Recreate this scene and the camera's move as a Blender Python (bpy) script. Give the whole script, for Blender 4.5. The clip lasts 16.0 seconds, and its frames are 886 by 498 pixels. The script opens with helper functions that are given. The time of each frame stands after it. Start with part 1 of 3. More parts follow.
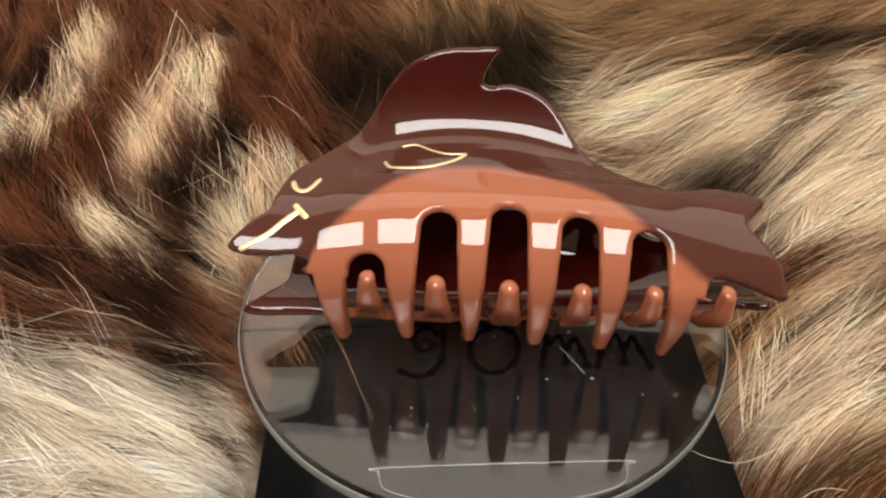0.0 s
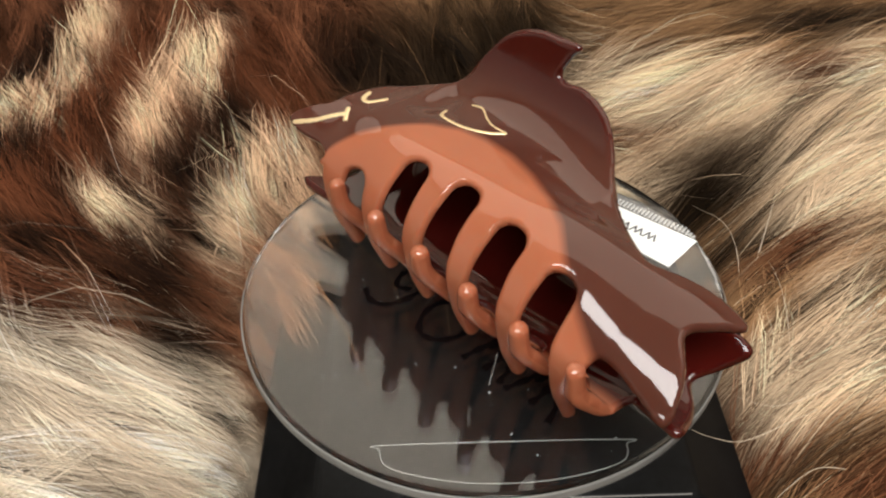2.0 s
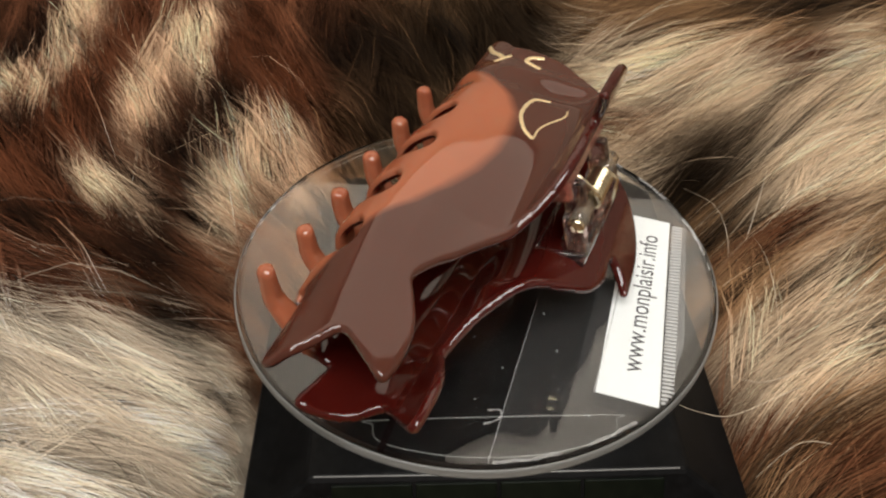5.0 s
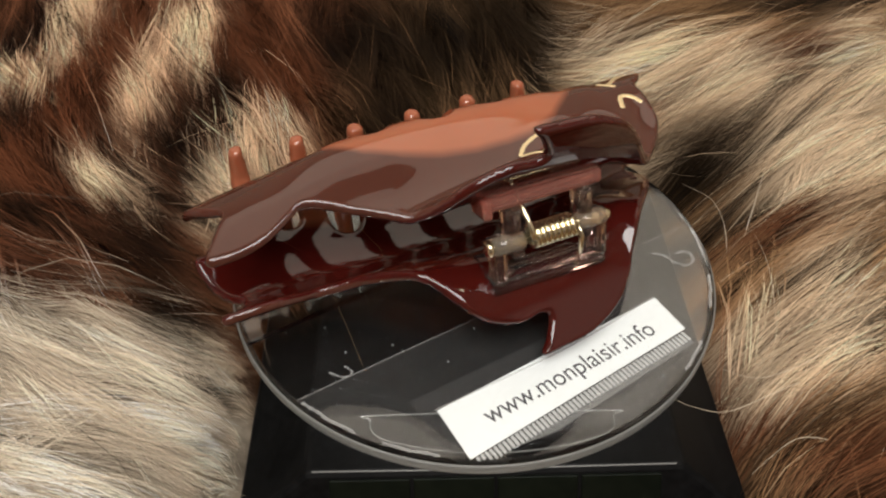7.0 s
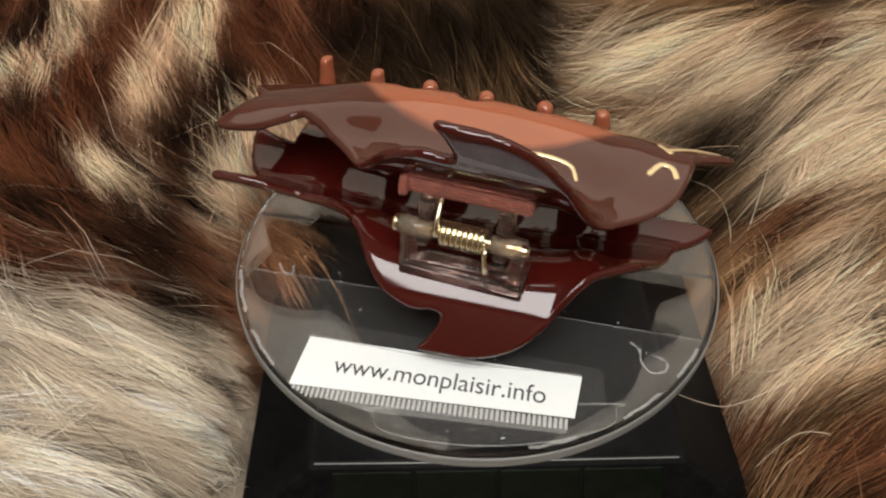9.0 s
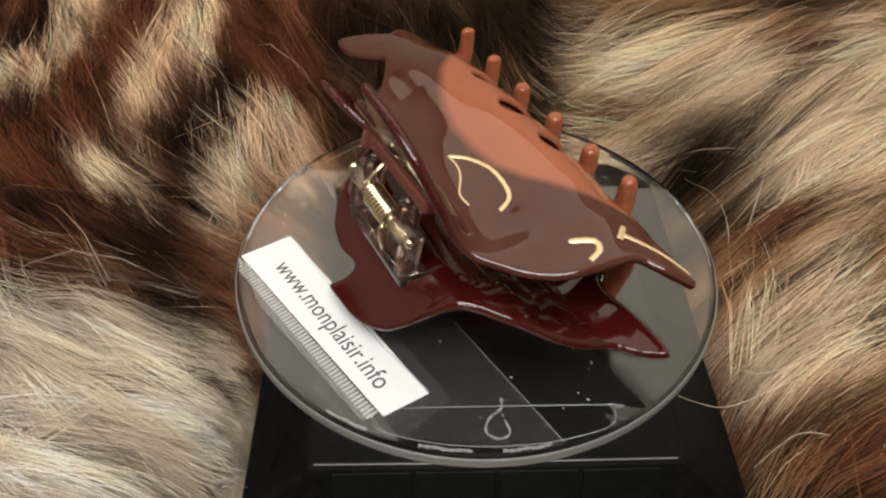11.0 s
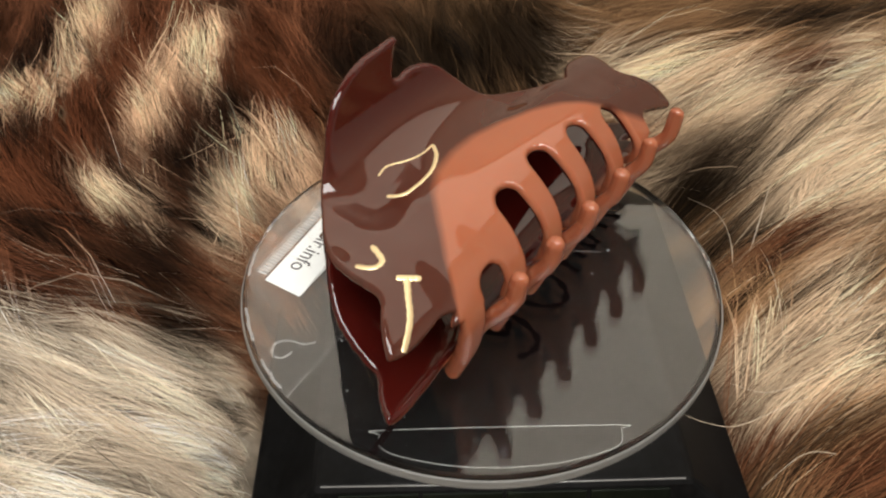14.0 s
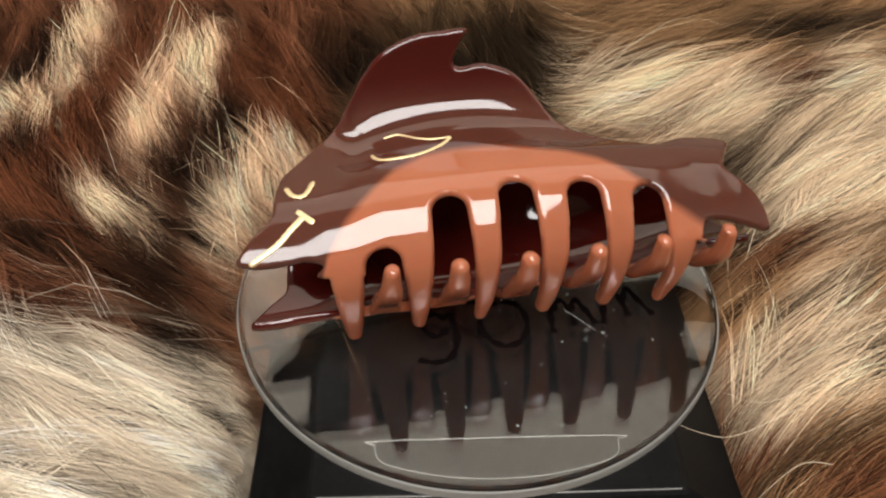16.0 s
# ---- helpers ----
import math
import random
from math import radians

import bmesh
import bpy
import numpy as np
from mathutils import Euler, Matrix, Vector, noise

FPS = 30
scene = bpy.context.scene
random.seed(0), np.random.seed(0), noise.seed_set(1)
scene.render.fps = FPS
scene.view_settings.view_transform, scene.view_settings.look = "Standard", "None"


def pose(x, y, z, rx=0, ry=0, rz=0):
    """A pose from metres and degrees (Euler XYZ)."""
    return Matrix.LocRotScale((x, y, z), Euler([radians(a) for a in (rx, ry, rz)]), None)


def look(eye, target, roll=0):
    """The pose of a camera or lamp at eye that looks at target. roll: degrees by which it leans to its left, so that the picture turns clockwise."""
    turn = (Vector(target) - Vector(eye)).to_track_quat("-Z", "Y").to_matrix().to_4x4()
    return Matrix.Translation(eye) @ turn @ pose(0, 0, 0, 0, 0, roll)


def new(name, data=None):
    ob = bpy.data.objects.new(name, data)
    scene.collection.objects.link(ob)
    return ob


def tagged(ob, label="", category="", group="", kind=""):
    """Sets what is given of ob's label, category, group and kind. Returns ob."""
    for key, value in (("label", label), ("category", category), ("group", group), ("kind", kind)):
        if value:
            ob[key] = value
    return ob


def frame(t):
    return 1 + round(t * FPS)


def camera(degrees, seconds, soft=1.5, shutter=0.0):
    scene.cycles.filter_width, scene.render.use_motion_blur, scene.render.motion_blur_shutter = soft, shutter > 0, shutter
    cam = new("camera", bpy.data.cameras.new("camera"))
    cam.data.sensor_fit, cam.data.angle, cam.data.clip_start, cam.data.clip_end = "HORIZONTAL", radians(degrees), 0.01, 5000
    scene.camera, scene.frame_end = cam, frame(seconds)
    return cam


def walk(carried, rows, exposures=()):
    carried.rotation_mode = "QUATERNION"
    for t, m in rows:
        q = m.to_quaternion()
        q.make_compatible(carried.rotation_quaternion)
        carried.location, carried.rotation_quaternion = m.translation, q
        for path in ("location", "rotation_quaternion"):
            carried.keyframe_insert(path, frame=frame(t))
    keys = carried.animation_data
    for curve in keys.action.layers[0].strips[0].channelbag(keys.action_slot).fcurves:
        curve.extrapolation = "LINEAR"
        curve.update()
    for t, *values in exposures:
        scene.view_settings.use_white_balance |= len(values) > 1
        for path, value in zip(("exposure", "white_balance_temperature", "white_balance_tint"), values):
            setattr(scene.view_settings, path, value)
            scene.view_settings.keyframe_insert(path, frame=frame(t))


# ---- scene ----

MM = 0.001
# ---- camera ----
cam = camera(56.4, 16.0, soft=2.25)
CAMERA_ROWS = [
    (0.0, (0.0012, -0.1117, 0.1105), 49.03, 4.34, -0.00), (0.5, (0.0016, -0.1117, 0.1106), 48.72, 4.46, -0.12),
    (1.0, (0.0017, -0.1122, 0.1109), 48.34, 4.80, -0.29), (1.5, (0.0023, -0.1123, 0.1106), 47.94, 5.36, -0.55),
    (2.0, (0.0028, -0.1120, 0.1102), 47.79, 5.27, -0.57), (2.5, (0.0033, -0.1119, 0.1098), 47.33, 4.97, -0.61),
    (3.0, (0.0034, -0.1120, 0.1091), 47.27, 4.97, -0.64), (3.5, (0.0035, -0.1124, 0.1086), 47.36, 5.06, -0.63),
    (6.0, (0.0032, -0.1154, 0.1095), 47.15, 4.44, 0.24), (6.5, (0.0032, -0.1150, 0.1091), 47.10, 4.51, 0.17),
    (7.0, (0.0035, -0.1144, 0.1095), 46.78, 4.62, 0.10), (7.5, (0.0032, -0.1149, 0.1096), 46.83, 4.64, 0.22),
    (8.0, (0.0032, -0.1146, 0.1099), 46.38, 4.72, 0.28), (8.5, (0.0035, -0.1143, 0.1095), 46.27, 4.94, 0.19),
    (9.0, (0.0038, -0.1142, 0.1097), 46.20, 5.09, -0.02), (11.5, (0.0034, -0.1147, 0.1097), 46.59, 4.78, 0.23),
    (12.0, (0.0034, -0.1147, 0.1096), 46.88, 4.93, 0.06), (12.5, (0.0032, -0.1144, 0.1098), 47.04, 5.07, -0.08),
    (13.0, (0.0029, -0.1144, 0.1099), 47.12, 5.20, -0.17), (13.5, (0.0030, -0.1149, 0.1106), 47.43, 5.12, -0.26),
    (14.0, (0.0025, -0.1146, 0.1102), 47.64, 4.83, -0.12), (14.5, (0.0024, -0.1149, 0.1104), 48.01, 4.72, -0.06),
    (15.0, (0.0026, -0.1146, 0.1108), 48.11, 4.61, -0.06), (15.5, (0.0024, -0.1146, 0.1107), 48.22, 4.35, 0.19),
    (16.0, (0.0025, -0.1145, 0.1106), 48.22, 4.47, 0.11)]
walk(cam, [(t, pose(*e, rx, 0, rz) @ pose(0, 0, 0, 0, 0, roll)) for t, e, rx, rz, roll in CAMERA_ROWS],
     exposures=[(0, 0.05), (1.5, 0.03), (2.5, -0.01), (3.5, -0.18), (6, -0.34), (9, -0.36), (12.5, -0.36), (13.5, -0.21), (14.5, -0.07), (16, 0.04)])

# ---- light ----
world = bpy.data.worlds.new("world")
scene.world = world
world.use_nodes = True
world.node_tree.nodes["Background"].inputs[0].default_value = (1.0, 0.86, 0.7, 1)
world.node_tree.nodes["Background"].inputs[1].default_value = 0.05


def area_lamp(name, eye, target, wide, high, watts, colour):
    lamp = bpy.data.lights.new(name, "AREA")
    lamp.shape, lamp.size, lamp.size_y, lamp.energy, lamp.color = "RECTANGLE", wide, high, watts, colour
    ob = new(name, lamp)
    ob.matrix_world = look(eye, target)
    return ob


area_lamp("ceiling_lamp_light", (0.05, -0.85, 1.575), (0.05, -0.85, 0), 1.5, 0.92, 54, (1.0, 0.968, 0.935))
area_lamp("ceiling_light", (0, 1.12, 1.58), (0, 1.12, 0), 3.2, 1.75, 21.5, (1.0, 0.875, 0.73))


# ---- materials ----
def material(name, colour, rough=0.5, metal=0.0, **more):
    m = bpy.data.materials.new(name)
    m.use_nodes = True
    b = m.node_tree.nodes["Principled BSDF"]
    b.inputs["Base Color"].default_value = (*colour, 1)
    b.inputs["Roughness"].default_value = rough
    b.inputs["Metallic"].default_value = metal
    for key, value in more.items():
        b.inputs[key.replace("_", " ")].default_value = value
    return m


def node(m, kind, **inputs):
    n = m.node_tree.nodes.new(kind)
    for key, value in inputs.items():
        n.inputs[key.replace("_", " ")].default_value = value
    return n


def bsdf(m):
    return m.node_tree.nodes["Principled BSDF"]


def grained(m, low, high, scale, rough=(0.3, 0.5), bump=0.0, detail=4.0, coord="Object"):
    """Noise between two colours, with roughness and fine relief that follow it."""
    links = m.node_tree.links
    tc = node(m, "ShaderNodeTexCoord")
    n1 = node(m, "ShaderNodeTexNoise", Scale=scale, Detail=detail)
    n2 = node(m, "ShaderNodeTexNoise", Scale=scale * 0.13, Detail=2.0)
    add = m.node_tree.nodes.new("ShaderNodeMath")
    add.operation = "MULTIPLY_ADD"
    add.inputs[1].default_value, add.inputs[2].default_value = 0.6, 0.0
    mix = m.node_tree.nodes.new("ShaderNodeMath")
    mix.operation = "MULTIPLY_ADD"
    mix.inputs[1].default_value = 0.4
    ramp = m.node_tree.nodes.new("ShaderNodeValToRGB")
    ramp.color_ramp.elements[0].position, ramp.color_ramp.elements[1].position = 0.35, 0.65
    ramp.color_ramp.elements[0].color, ramp.color_ramp.elements[1].color = (*low, 1), (*high, 1)
    for n in (n1, n2):
        links.new(tc.outputs[coord], n.inputs["Vector"])
    links.new(n1.outputs[0], add.inputs[0])
    links.new(n2.outputs[0], mix.inputs[0])
    links.new(add.outputs[0], mix.inputs[2])
    links.new(mix.outputs[0], ramp.inputs[0])
    links.new(ramp.outputs[0], bsdf(m).inputs["Base Color"])
    mr = m.node_tree.nodes.new("ShaderNodeMapRange")
    mr.inputs[3].default_value, mr.inputs[4].default_value = rough
    links.new(mix.outputs[0], mr.inputs[0])
    links.new(mr.outputs[0], bsdf(m).inputs["Roughness"])
    if bump:
        b = node(m, "ShaderNodeBump", Strength=bump, Distance=0.0005)
        links.new(n1.outputs[0], b.inputs["Height"])
        links.new(b.outputs[0], bsdf(m).inputs["Normal"])
    return m


def shell_material(name, back, belly, mask):
    """Glossy moulded plastic in two colours that meet in a sharp line along the flank."""
    m = material(name, back, 0.06, IOR=1.59)
    links = m.node_tree.links
    at = m.node_tree.nodes.new("ShaderNodeAttribute")
    at.attribute_name = mask
    ramp = m.node_tree.nodes.new("ShaderNodeValToRGB")
    ramp.color_ramp.elements[0].position, ramp.color_ramp.elements[1].position = 0.472, 0.528
    ramp.color_ramp.elements[0].color, ramp.color_ramp.elements[1].color = (*belly, 1), (*back, 1)
    tc = node(m, "ShaderNodeTexCoord")
    n = node(m, "ShaderNodeTexNoise", Scale=60.0, Detail=3.0)
    mixc = m.node_tree.nodes.new("ShaderNodeMix")
    mixc.data_type, mixc.blend_type = "RGBA", "MULTIPLY"
    mixc.inputs[0].default_value = 0.25
    fine = node(m, "ShaderNodeTexNoise", Scale=900.0, Detail=2.0)
    mr = m.node_tree.nodes.new("ShaderNodeMapRange")
    mr.inputs[3].default_value, mr.inputs[4].default_value = 0.03, 0.085
    links.new(tc.outputs["Object"], n.inputs["Vector"])
    links.new(tc.outputs["Object"], fine.inputs["Vector"])
    links.new(at.outputs["Fac"], ramp.inputs[0])
    # fin deepened to dark red, standing for the dark surroundings it reflects
    fin = m.node_tree.nodes.new("ShaderNodeAttribute")
    fin.attribute_name = "fin"
    redden = m.node_tree.nodes.new("ShaderNodeMix")
    redden.data_type = "RGBA"
    redden.inputs[7].default_value = (0.06, 0.0075, 0.005, 1)
    links.new(fin.outputs["Fac"], redden.inputs[0])
    links.new(ramp.outputs[0], redden.inputs[6])
    links.new(redden.outputs[2], mixc.inputs[6])
    links.new(n.outputs[0], mixc.inputs[7])
    links.new(mixc.outputs[2], bsdf(m).inputs["Base Color"])
    links.new(fine.outputs[0], mr.inputs[0])
    links.new(mr.outputs[0], bsdf(m).inputs["Roughness"])
    bsdf(m).inputs["Subsurface Weight"].default_value = 0.25
    bsdf(m).inputs["Subsurface Radius"].default_value = (0.003, 0.001, 0.0006)
    bsdf(m).inputs["Subsurface Scale"].default_value = 1.0
    return m


M_OUTER = shell_material("brown_and_apricot_plastic", (0.088, 0.0285, 0.0185), (0.41, 0.135, 0.068), "belly")
M_INNER = shell_material("deep_red_plastic", (0.06, 0.006, 0.0042), (0.36, 0.112, 0.055), "tooth")
M_GOLD = material("gold_paint", (1.0, 0.8, 0.46), 0.34, 0.6)
M_BRASS = material("pale_brass_wire", (0.92, 0.83, 0.6), 0.2, 1.0)
M_CLEAR = material("clear_plastic", (0.95, 0.78, 0.72), 0.03, 0.0, Transmission_Weight=0.985, IOR=1.54)
M_SLEEVE = material("gold_tinted_clear_plastic", (0.93, 0.78, 0.6), 0.06, 0.0, Transmission_Weight=0.85, IOR=1.5)
M_ACRYLIC = material("clear_acrylic", (0.96, 0.98, 0.97), 0.01, 0.0, Transmission_Weight=1.0, IOR=1.57)
M_TAPE = material("clear_tape", (0.8, 0.8, 0.78), 0.12, 0.0, Alpha=0.025)
M_PAPER = grained(material("white_paper", (0.82, 0.86, 0.85), 0.7), (0.8, 0.84, 0.83), (0.85, 0.89, 0.88), 900, (0.6, 0.8), 0.1)
M_INK = material("grey_ink", (0.05, 0.05, 0.055), 0.6)
M_MARKER = material("marker_ink", (0.005, 0.003, 0.003), 0.9, Specular_IOR_Level=0.0)
M_BLACK = grained(material("black_plastic", (0.005, 0.005, 0.005), 0.4, Specular_IOR_Level=0.08), (0.003, 0.003, 0.003), (0.007, 0.007, 0.007), 700, (0.35, 0.5), 0.02)
M_CELL = grained(material("solar_cell", (0.006, 0.008, 0.005), 0.3, Specular_IOR_Level=0.12), (0.003, 0.0045, 0.003), (0.006, 0.008, 0.005), 400, (0.25, 0.35))
M_FROST = material("frosted_acrylic_rim", (0.34, 0.34, 0.32), 0.3, 0.0, Transmission_Weight=0.6, IOR=1.49)
M_SERRATE = material("milky_tape_ridge", (0.75, 0.76, 0.74), 0.3, 0.0, Alpha=0.32)
M_RIDGE_BAND = material("milky_tape_edge", (0.6, 0.61, 0.59), 0.3, 0.0, Alpha=0.22)
M_GLUE = material("dried_glue", (0.7, 0.7, 0.68), 0.2, 0.0, Alpha=0.2)
M_PINK = material("amber_clear_plastic", (0.84, 0.34, 0.26), 0.05, 0.0, Transmission_Weight=0.78, IOR=1.52)
M_LINE = material("pale_grey_line", (0.2, 0.2, 0.19), 0.5, 0.0, Specular_IOR_Level=0.25)
M_WALL = grained(material("warm_plaster", (0.6, 0.55, 0.48), 0.9), (0.56, 0.51, 0.44), (0.64, 0.59, 0.52), 30, (0.8, 0.95), 0.1)
M_CEILING = grained(material("white_ceiling_paint", (0.8, 0.78, 0.74), 0.9), (0.78, 0.76, 0.72), (0.82, 0.8, 0.76), 20, (0.8, 0.95), 0.05)
M_DARK_WALL = grained(material("dark_reflection_wall", (0.1, 0.07, 0.05), 0.9), (0.08, 0.055, 0.04), (0.12, 0.085, 0.06), 30, (0.8, 0.95), 0.1)
M_TABLE = grained(material("dark_wood", (0.08, 0.045, 0.025), 0.4), (0.05, 0.028, 0.015), (0.12, 0.07, 0.04), 90, (0.3, 0.5), 0.1)

M_GUARD = material("pale_guard_hair", (0.8, 0.67, 0.5), 0.45)
M_HAIR = material("fur_hair", (0.4, 0.3, 0.2), 0.55)
bsdf(M_HAIR).inputs["Specular IOR Level"].default_value = 0.02
bsdf(M_HAIR).inputs["Roughness"].default_value = 0.6
M_SKIN = grained(material("underfur", (0.3, 0.2, 0.12), 0.9, Specular_IOR_Level=0.1), (0.5, 0.5, 0.5), (0.9, 0.9, 0.9), 500, (0.8, 1.0), 0.6)
for fur_material in (M_HAIR, M_SKIN):
    tint = fur_material.node_tree.nodes.new("ShaderNodeAttribute")
    tint.attribute_name = "tint"
    target = bsdf(fur_material).inputs["Base Color"]
    if target.is_linked:
        blend = fur_material.node_tree.nodes.new("ShaderNodeMix")
        blend.data_type, blend.blend_type = "RGBA", "MULTIPLY"
        blend.inputs[0].default_value = 1.0
        fur_material.node_tree.links.new(target.links[0].from_socket, blend.inputs[6])
        fur_material.node_tree.links.new(tint.outputs["Color"], blend.inputs[7])
        fur_material.node_tree.links.new(blend.outputs[2], target)
    else:
        fur_material.node_tree.links.new(tint.outputs["Color"], target)


# ---- mesh helpers ----
def link_mesh(name, verts, faces, mat, parent=None, label="", smooth=False):
    me = bpy.data.meshes.new(name)
    me.from_pydata([tuple(v) for v in verts], [], [tuple(f) for f in faces])
    me.materials.append(mat)
    if smooth:
        me.shade_smooth()
    ob = new(name, me)
    ob.parent = parent
    return tagged(ob, label)


def part(name, bm, mat, parent=None, label="", smooth=False):
    me = bpy.data.meshes.new(name)
    bm.normal_update()
    bm.to_mesh(me)
    bm.free()
    me.materials.append(mat)
    if smooth:
        me.shade_smooth()
    ob = new(name, me)
    ob.parent = parent
    return tagged(ob, label)


def box(w, d, h, centre=(0, 0, 0), bevel=0.0, turn=None):
    bm = bmesh.new()
    bmesh.ops.create_cube(bm, size=1, matrix=Matrix.Diagonal((w, d, h, 1)))
    if bevel:
        bmesh.ops.bevel(bm, geom=bm.edges[:], offset=bevel, segments=2, affect="EDGES", profile=0.5)
    m = Matrix.Translation(centre)
    if turn:
        m = m @ turn
    bmesh.ops.transform(bm, matrix=m, verts=bm.verts)
    return bm


def rod(points, radius, sides=8, taper=None):
    """A round rod along points, closed at both ends."""
    pts = [Vector(p) for p in points]
    verts, faces = [], []
    up = Vector((0.123, 0.37, 0.92))
    for i, p in enumerate(pts):
        d = (pts[min(i + 1, len(pts) - 1)] - pts[max(i - 1, 0)]).normalized()
        u = d.cross(up)
        if u.length < 1e-4:
            u = d.cross(Vector((1, 0, 0)))
        u.normalize()
        w = d.cross(u)
        r = float(radius * (taper[i] if taper else 1))
        for k in range(sides):
            a = 2 * math.pi * k / sides
            verts.append(p + r * (math.cos(a) * u + math.sin(a) * w))
    for i in range(len(pts) - 1):
        for k in range(sides):
            a, b = i * sides + k, i * sides + (k + 1) % sides
            faces.append((a, b, b + sides, a + sides))
    faces.append(tuple(range(sides))[::-1])
    n = (len(pts) - 1) * sides
    faces.append(tuple(n + k for k in range(sides)))
    return verts, faces


def spline(points, steps=8, closed=False):
    """Catmull-Rom curve through points (numpy, any dimension)."""
    p = np.array(points, float)
    n = len(p)
    out = []
    for i in range(n if closed else n - 1):
        if closed:
            a, b, c, d = p[(i - 1) % n], p[i], p[(i + 1) % n], p[(i + 2) % n]
        else:
            a, b, c, d = p[max(i - 1, 0)], p[i], p[i + 1], p[min(i + 2, n - 1)]
        for k in range(steps):
            u = k / steps
            out.append(0.5 * (2 * b + (c - a) * u + (2 * a - 5 * b + 4 * c - d) * u * u + (3 * b - a - 3 * c + d) * u ** 3))
    if not closed:
        out.append(p[-1])
    return np.array(out)


# ---- room ----
def room():
    lo, hi, y0, y1, z0, z1 = -1.8, 1.8, -1.5, 2.1, -0.78, 1.62
    tagged(part("floor", box(3.8, 3.8, 0.1, (0, 0.3, z0 - 0.05)), M_TABLE), "dark wooden floor of the room", "floor", kind="structure")
    tagged(part("ceiling", box(3.8, 3.8, 0.1, (0, 0.3, z1 + 0.05)), M_CEILING), "white painted ceiling", "ceiling", kind="structure")
    for name, b in (("wall_west", box(0.1, 3.6, 2.4, (lo - 0.05, 0.3, 0.42))), ("wall_east", box(0.1, 3.6, 2.4, (hi + 0.05, 0.3, 0.42))),
                    ("wall_north", box(3.6, 0.1, 2.4, (0, y1 + 0.05, 0.42))), ("wall_south", box(3.6, 0.1, 2.4, (0, y0 - 0.05, 0.42)))):
        # unseen wall behind the camera, darkened so that the fin mirrors less light
        dark = name == "wall_south"
        tagged(part(name, b, M_DARK_WALL if dark else M_WALL), "unseen wall, darkened for darker reflections" if dark else "plain warm plaster wall", "wall", kind="structure")
    table = tagged(new("table"), "dark wooden table under the fur throw", "table")
    table.location = (0, 0.1, z0)
    part("tabletop", box(1.2, 0.8, 0.03, (0, 0, 0.73), 0.004), M_TABLE, table)
    for x in (-0.55, 0.55):
        for y in (-0.35, 0.35):
            part("leg", box(0.05, 0.05, 0.715, (x, y, 0.3575), 0.003), M_TABLE, table)


room()

# ---- fur throw ----
def sstep(u):
    u = np.clip(u, 0, 1)
    return u * u * (3 - 2 * u)


def fur_height(x, y):
    """Height of the fur's skin, in mm: a valley round the turntable between rising folds."""
    dx, dy = np.maximum(np.abs(x) - 42, 0), np.maximum(np.abs(y) - 44, 0)
    d = np.hypot(dx, dy)
    folds = 4 * np.sin(x * 0.045 + 1.0) * np.cos(y * 0.05) * np.minimum(d / 30, 1)
    return -31 + 34 * (1 - np.exp(-d / 32)) + folds


def fur_flow(x, y):
    """Direction in which the hair lies, as a unit vector in the plane."""
    left = np.clip((-x - 5) / 30, 0, 1)
    right = np.clip((x - 6) / 16, 0, 1)
    mid = 1 - np.maximum(left, right)
    low = np.clip((40 - y) / 70, 0, 1)
    lx, ly = 0.5 + 0.45 * low, -0.85 + 0.55 * low
    rx, ry = 0.93 - 0.1 * low, 0.3 + 0.25 * low
    fan = np.clip((60 - x) / 18, 0, 1) * np.clip((5 - y) / 30, 0, 1)
    rx, ry = rx - 0.45 * fan, ry + 0.3 * fan
    u = left * lx + right * rx + mid * 0.2
    v = left * ly + right * ry - mid * 0.9
    n = np.hypot(u, v) + 1e-6
    return u / n, v / n


# spots of the coat: x, y, radius along x and y, in mm
BLACK_SPOTS = [(-118, 66, 5, 14), (-105, 28, 6, 6), (-63, 48, 6, 9), (-68, 31, 7, 8), (-60, 17, 4, 5), (-33, 76, 13, 18), (-11, 75, 17, 22), (8, 85, 10, 16), (-22, 48, 8, 10)] + \
    [(-67, 8, 6, 5), (-80, -2, 15, 5), (-60, -4, 3, 7), (54, 50, 12, 8), (84, 98, 16, 8), (103, 103, 5, 7), (45, 28, 5, 5), (12, 66, 6, 10), (57, -41, 9, 2), (49, -38, 3, 5), (62, 30, 7, 3), (70, 9, 8, 1.5), (-55, -17, 5, 9)]
CHESTNUT_SPOTS = [(-80, -16, 10, 4), (-94, 37, 6, 10), (-94, 16, 8, 7), (-97, 66, 3, 13), (-93, 77, 2, 12), (-63, 76, 6, 12), (-48, 58, 7, 11), (-83, 6, 7, 3)] + \
    [(79, 75, 10, 6), (38, 66, 12, 3), (62, -45, 3, 5), (63, 22, 9, 3), (47, -14, 4, 18), (68, -34, 9, 5), (55, -22, 6, 3), (62, -4, 9, 2), (-36, -39, 2, 8), (45, -32, 2, 7)]
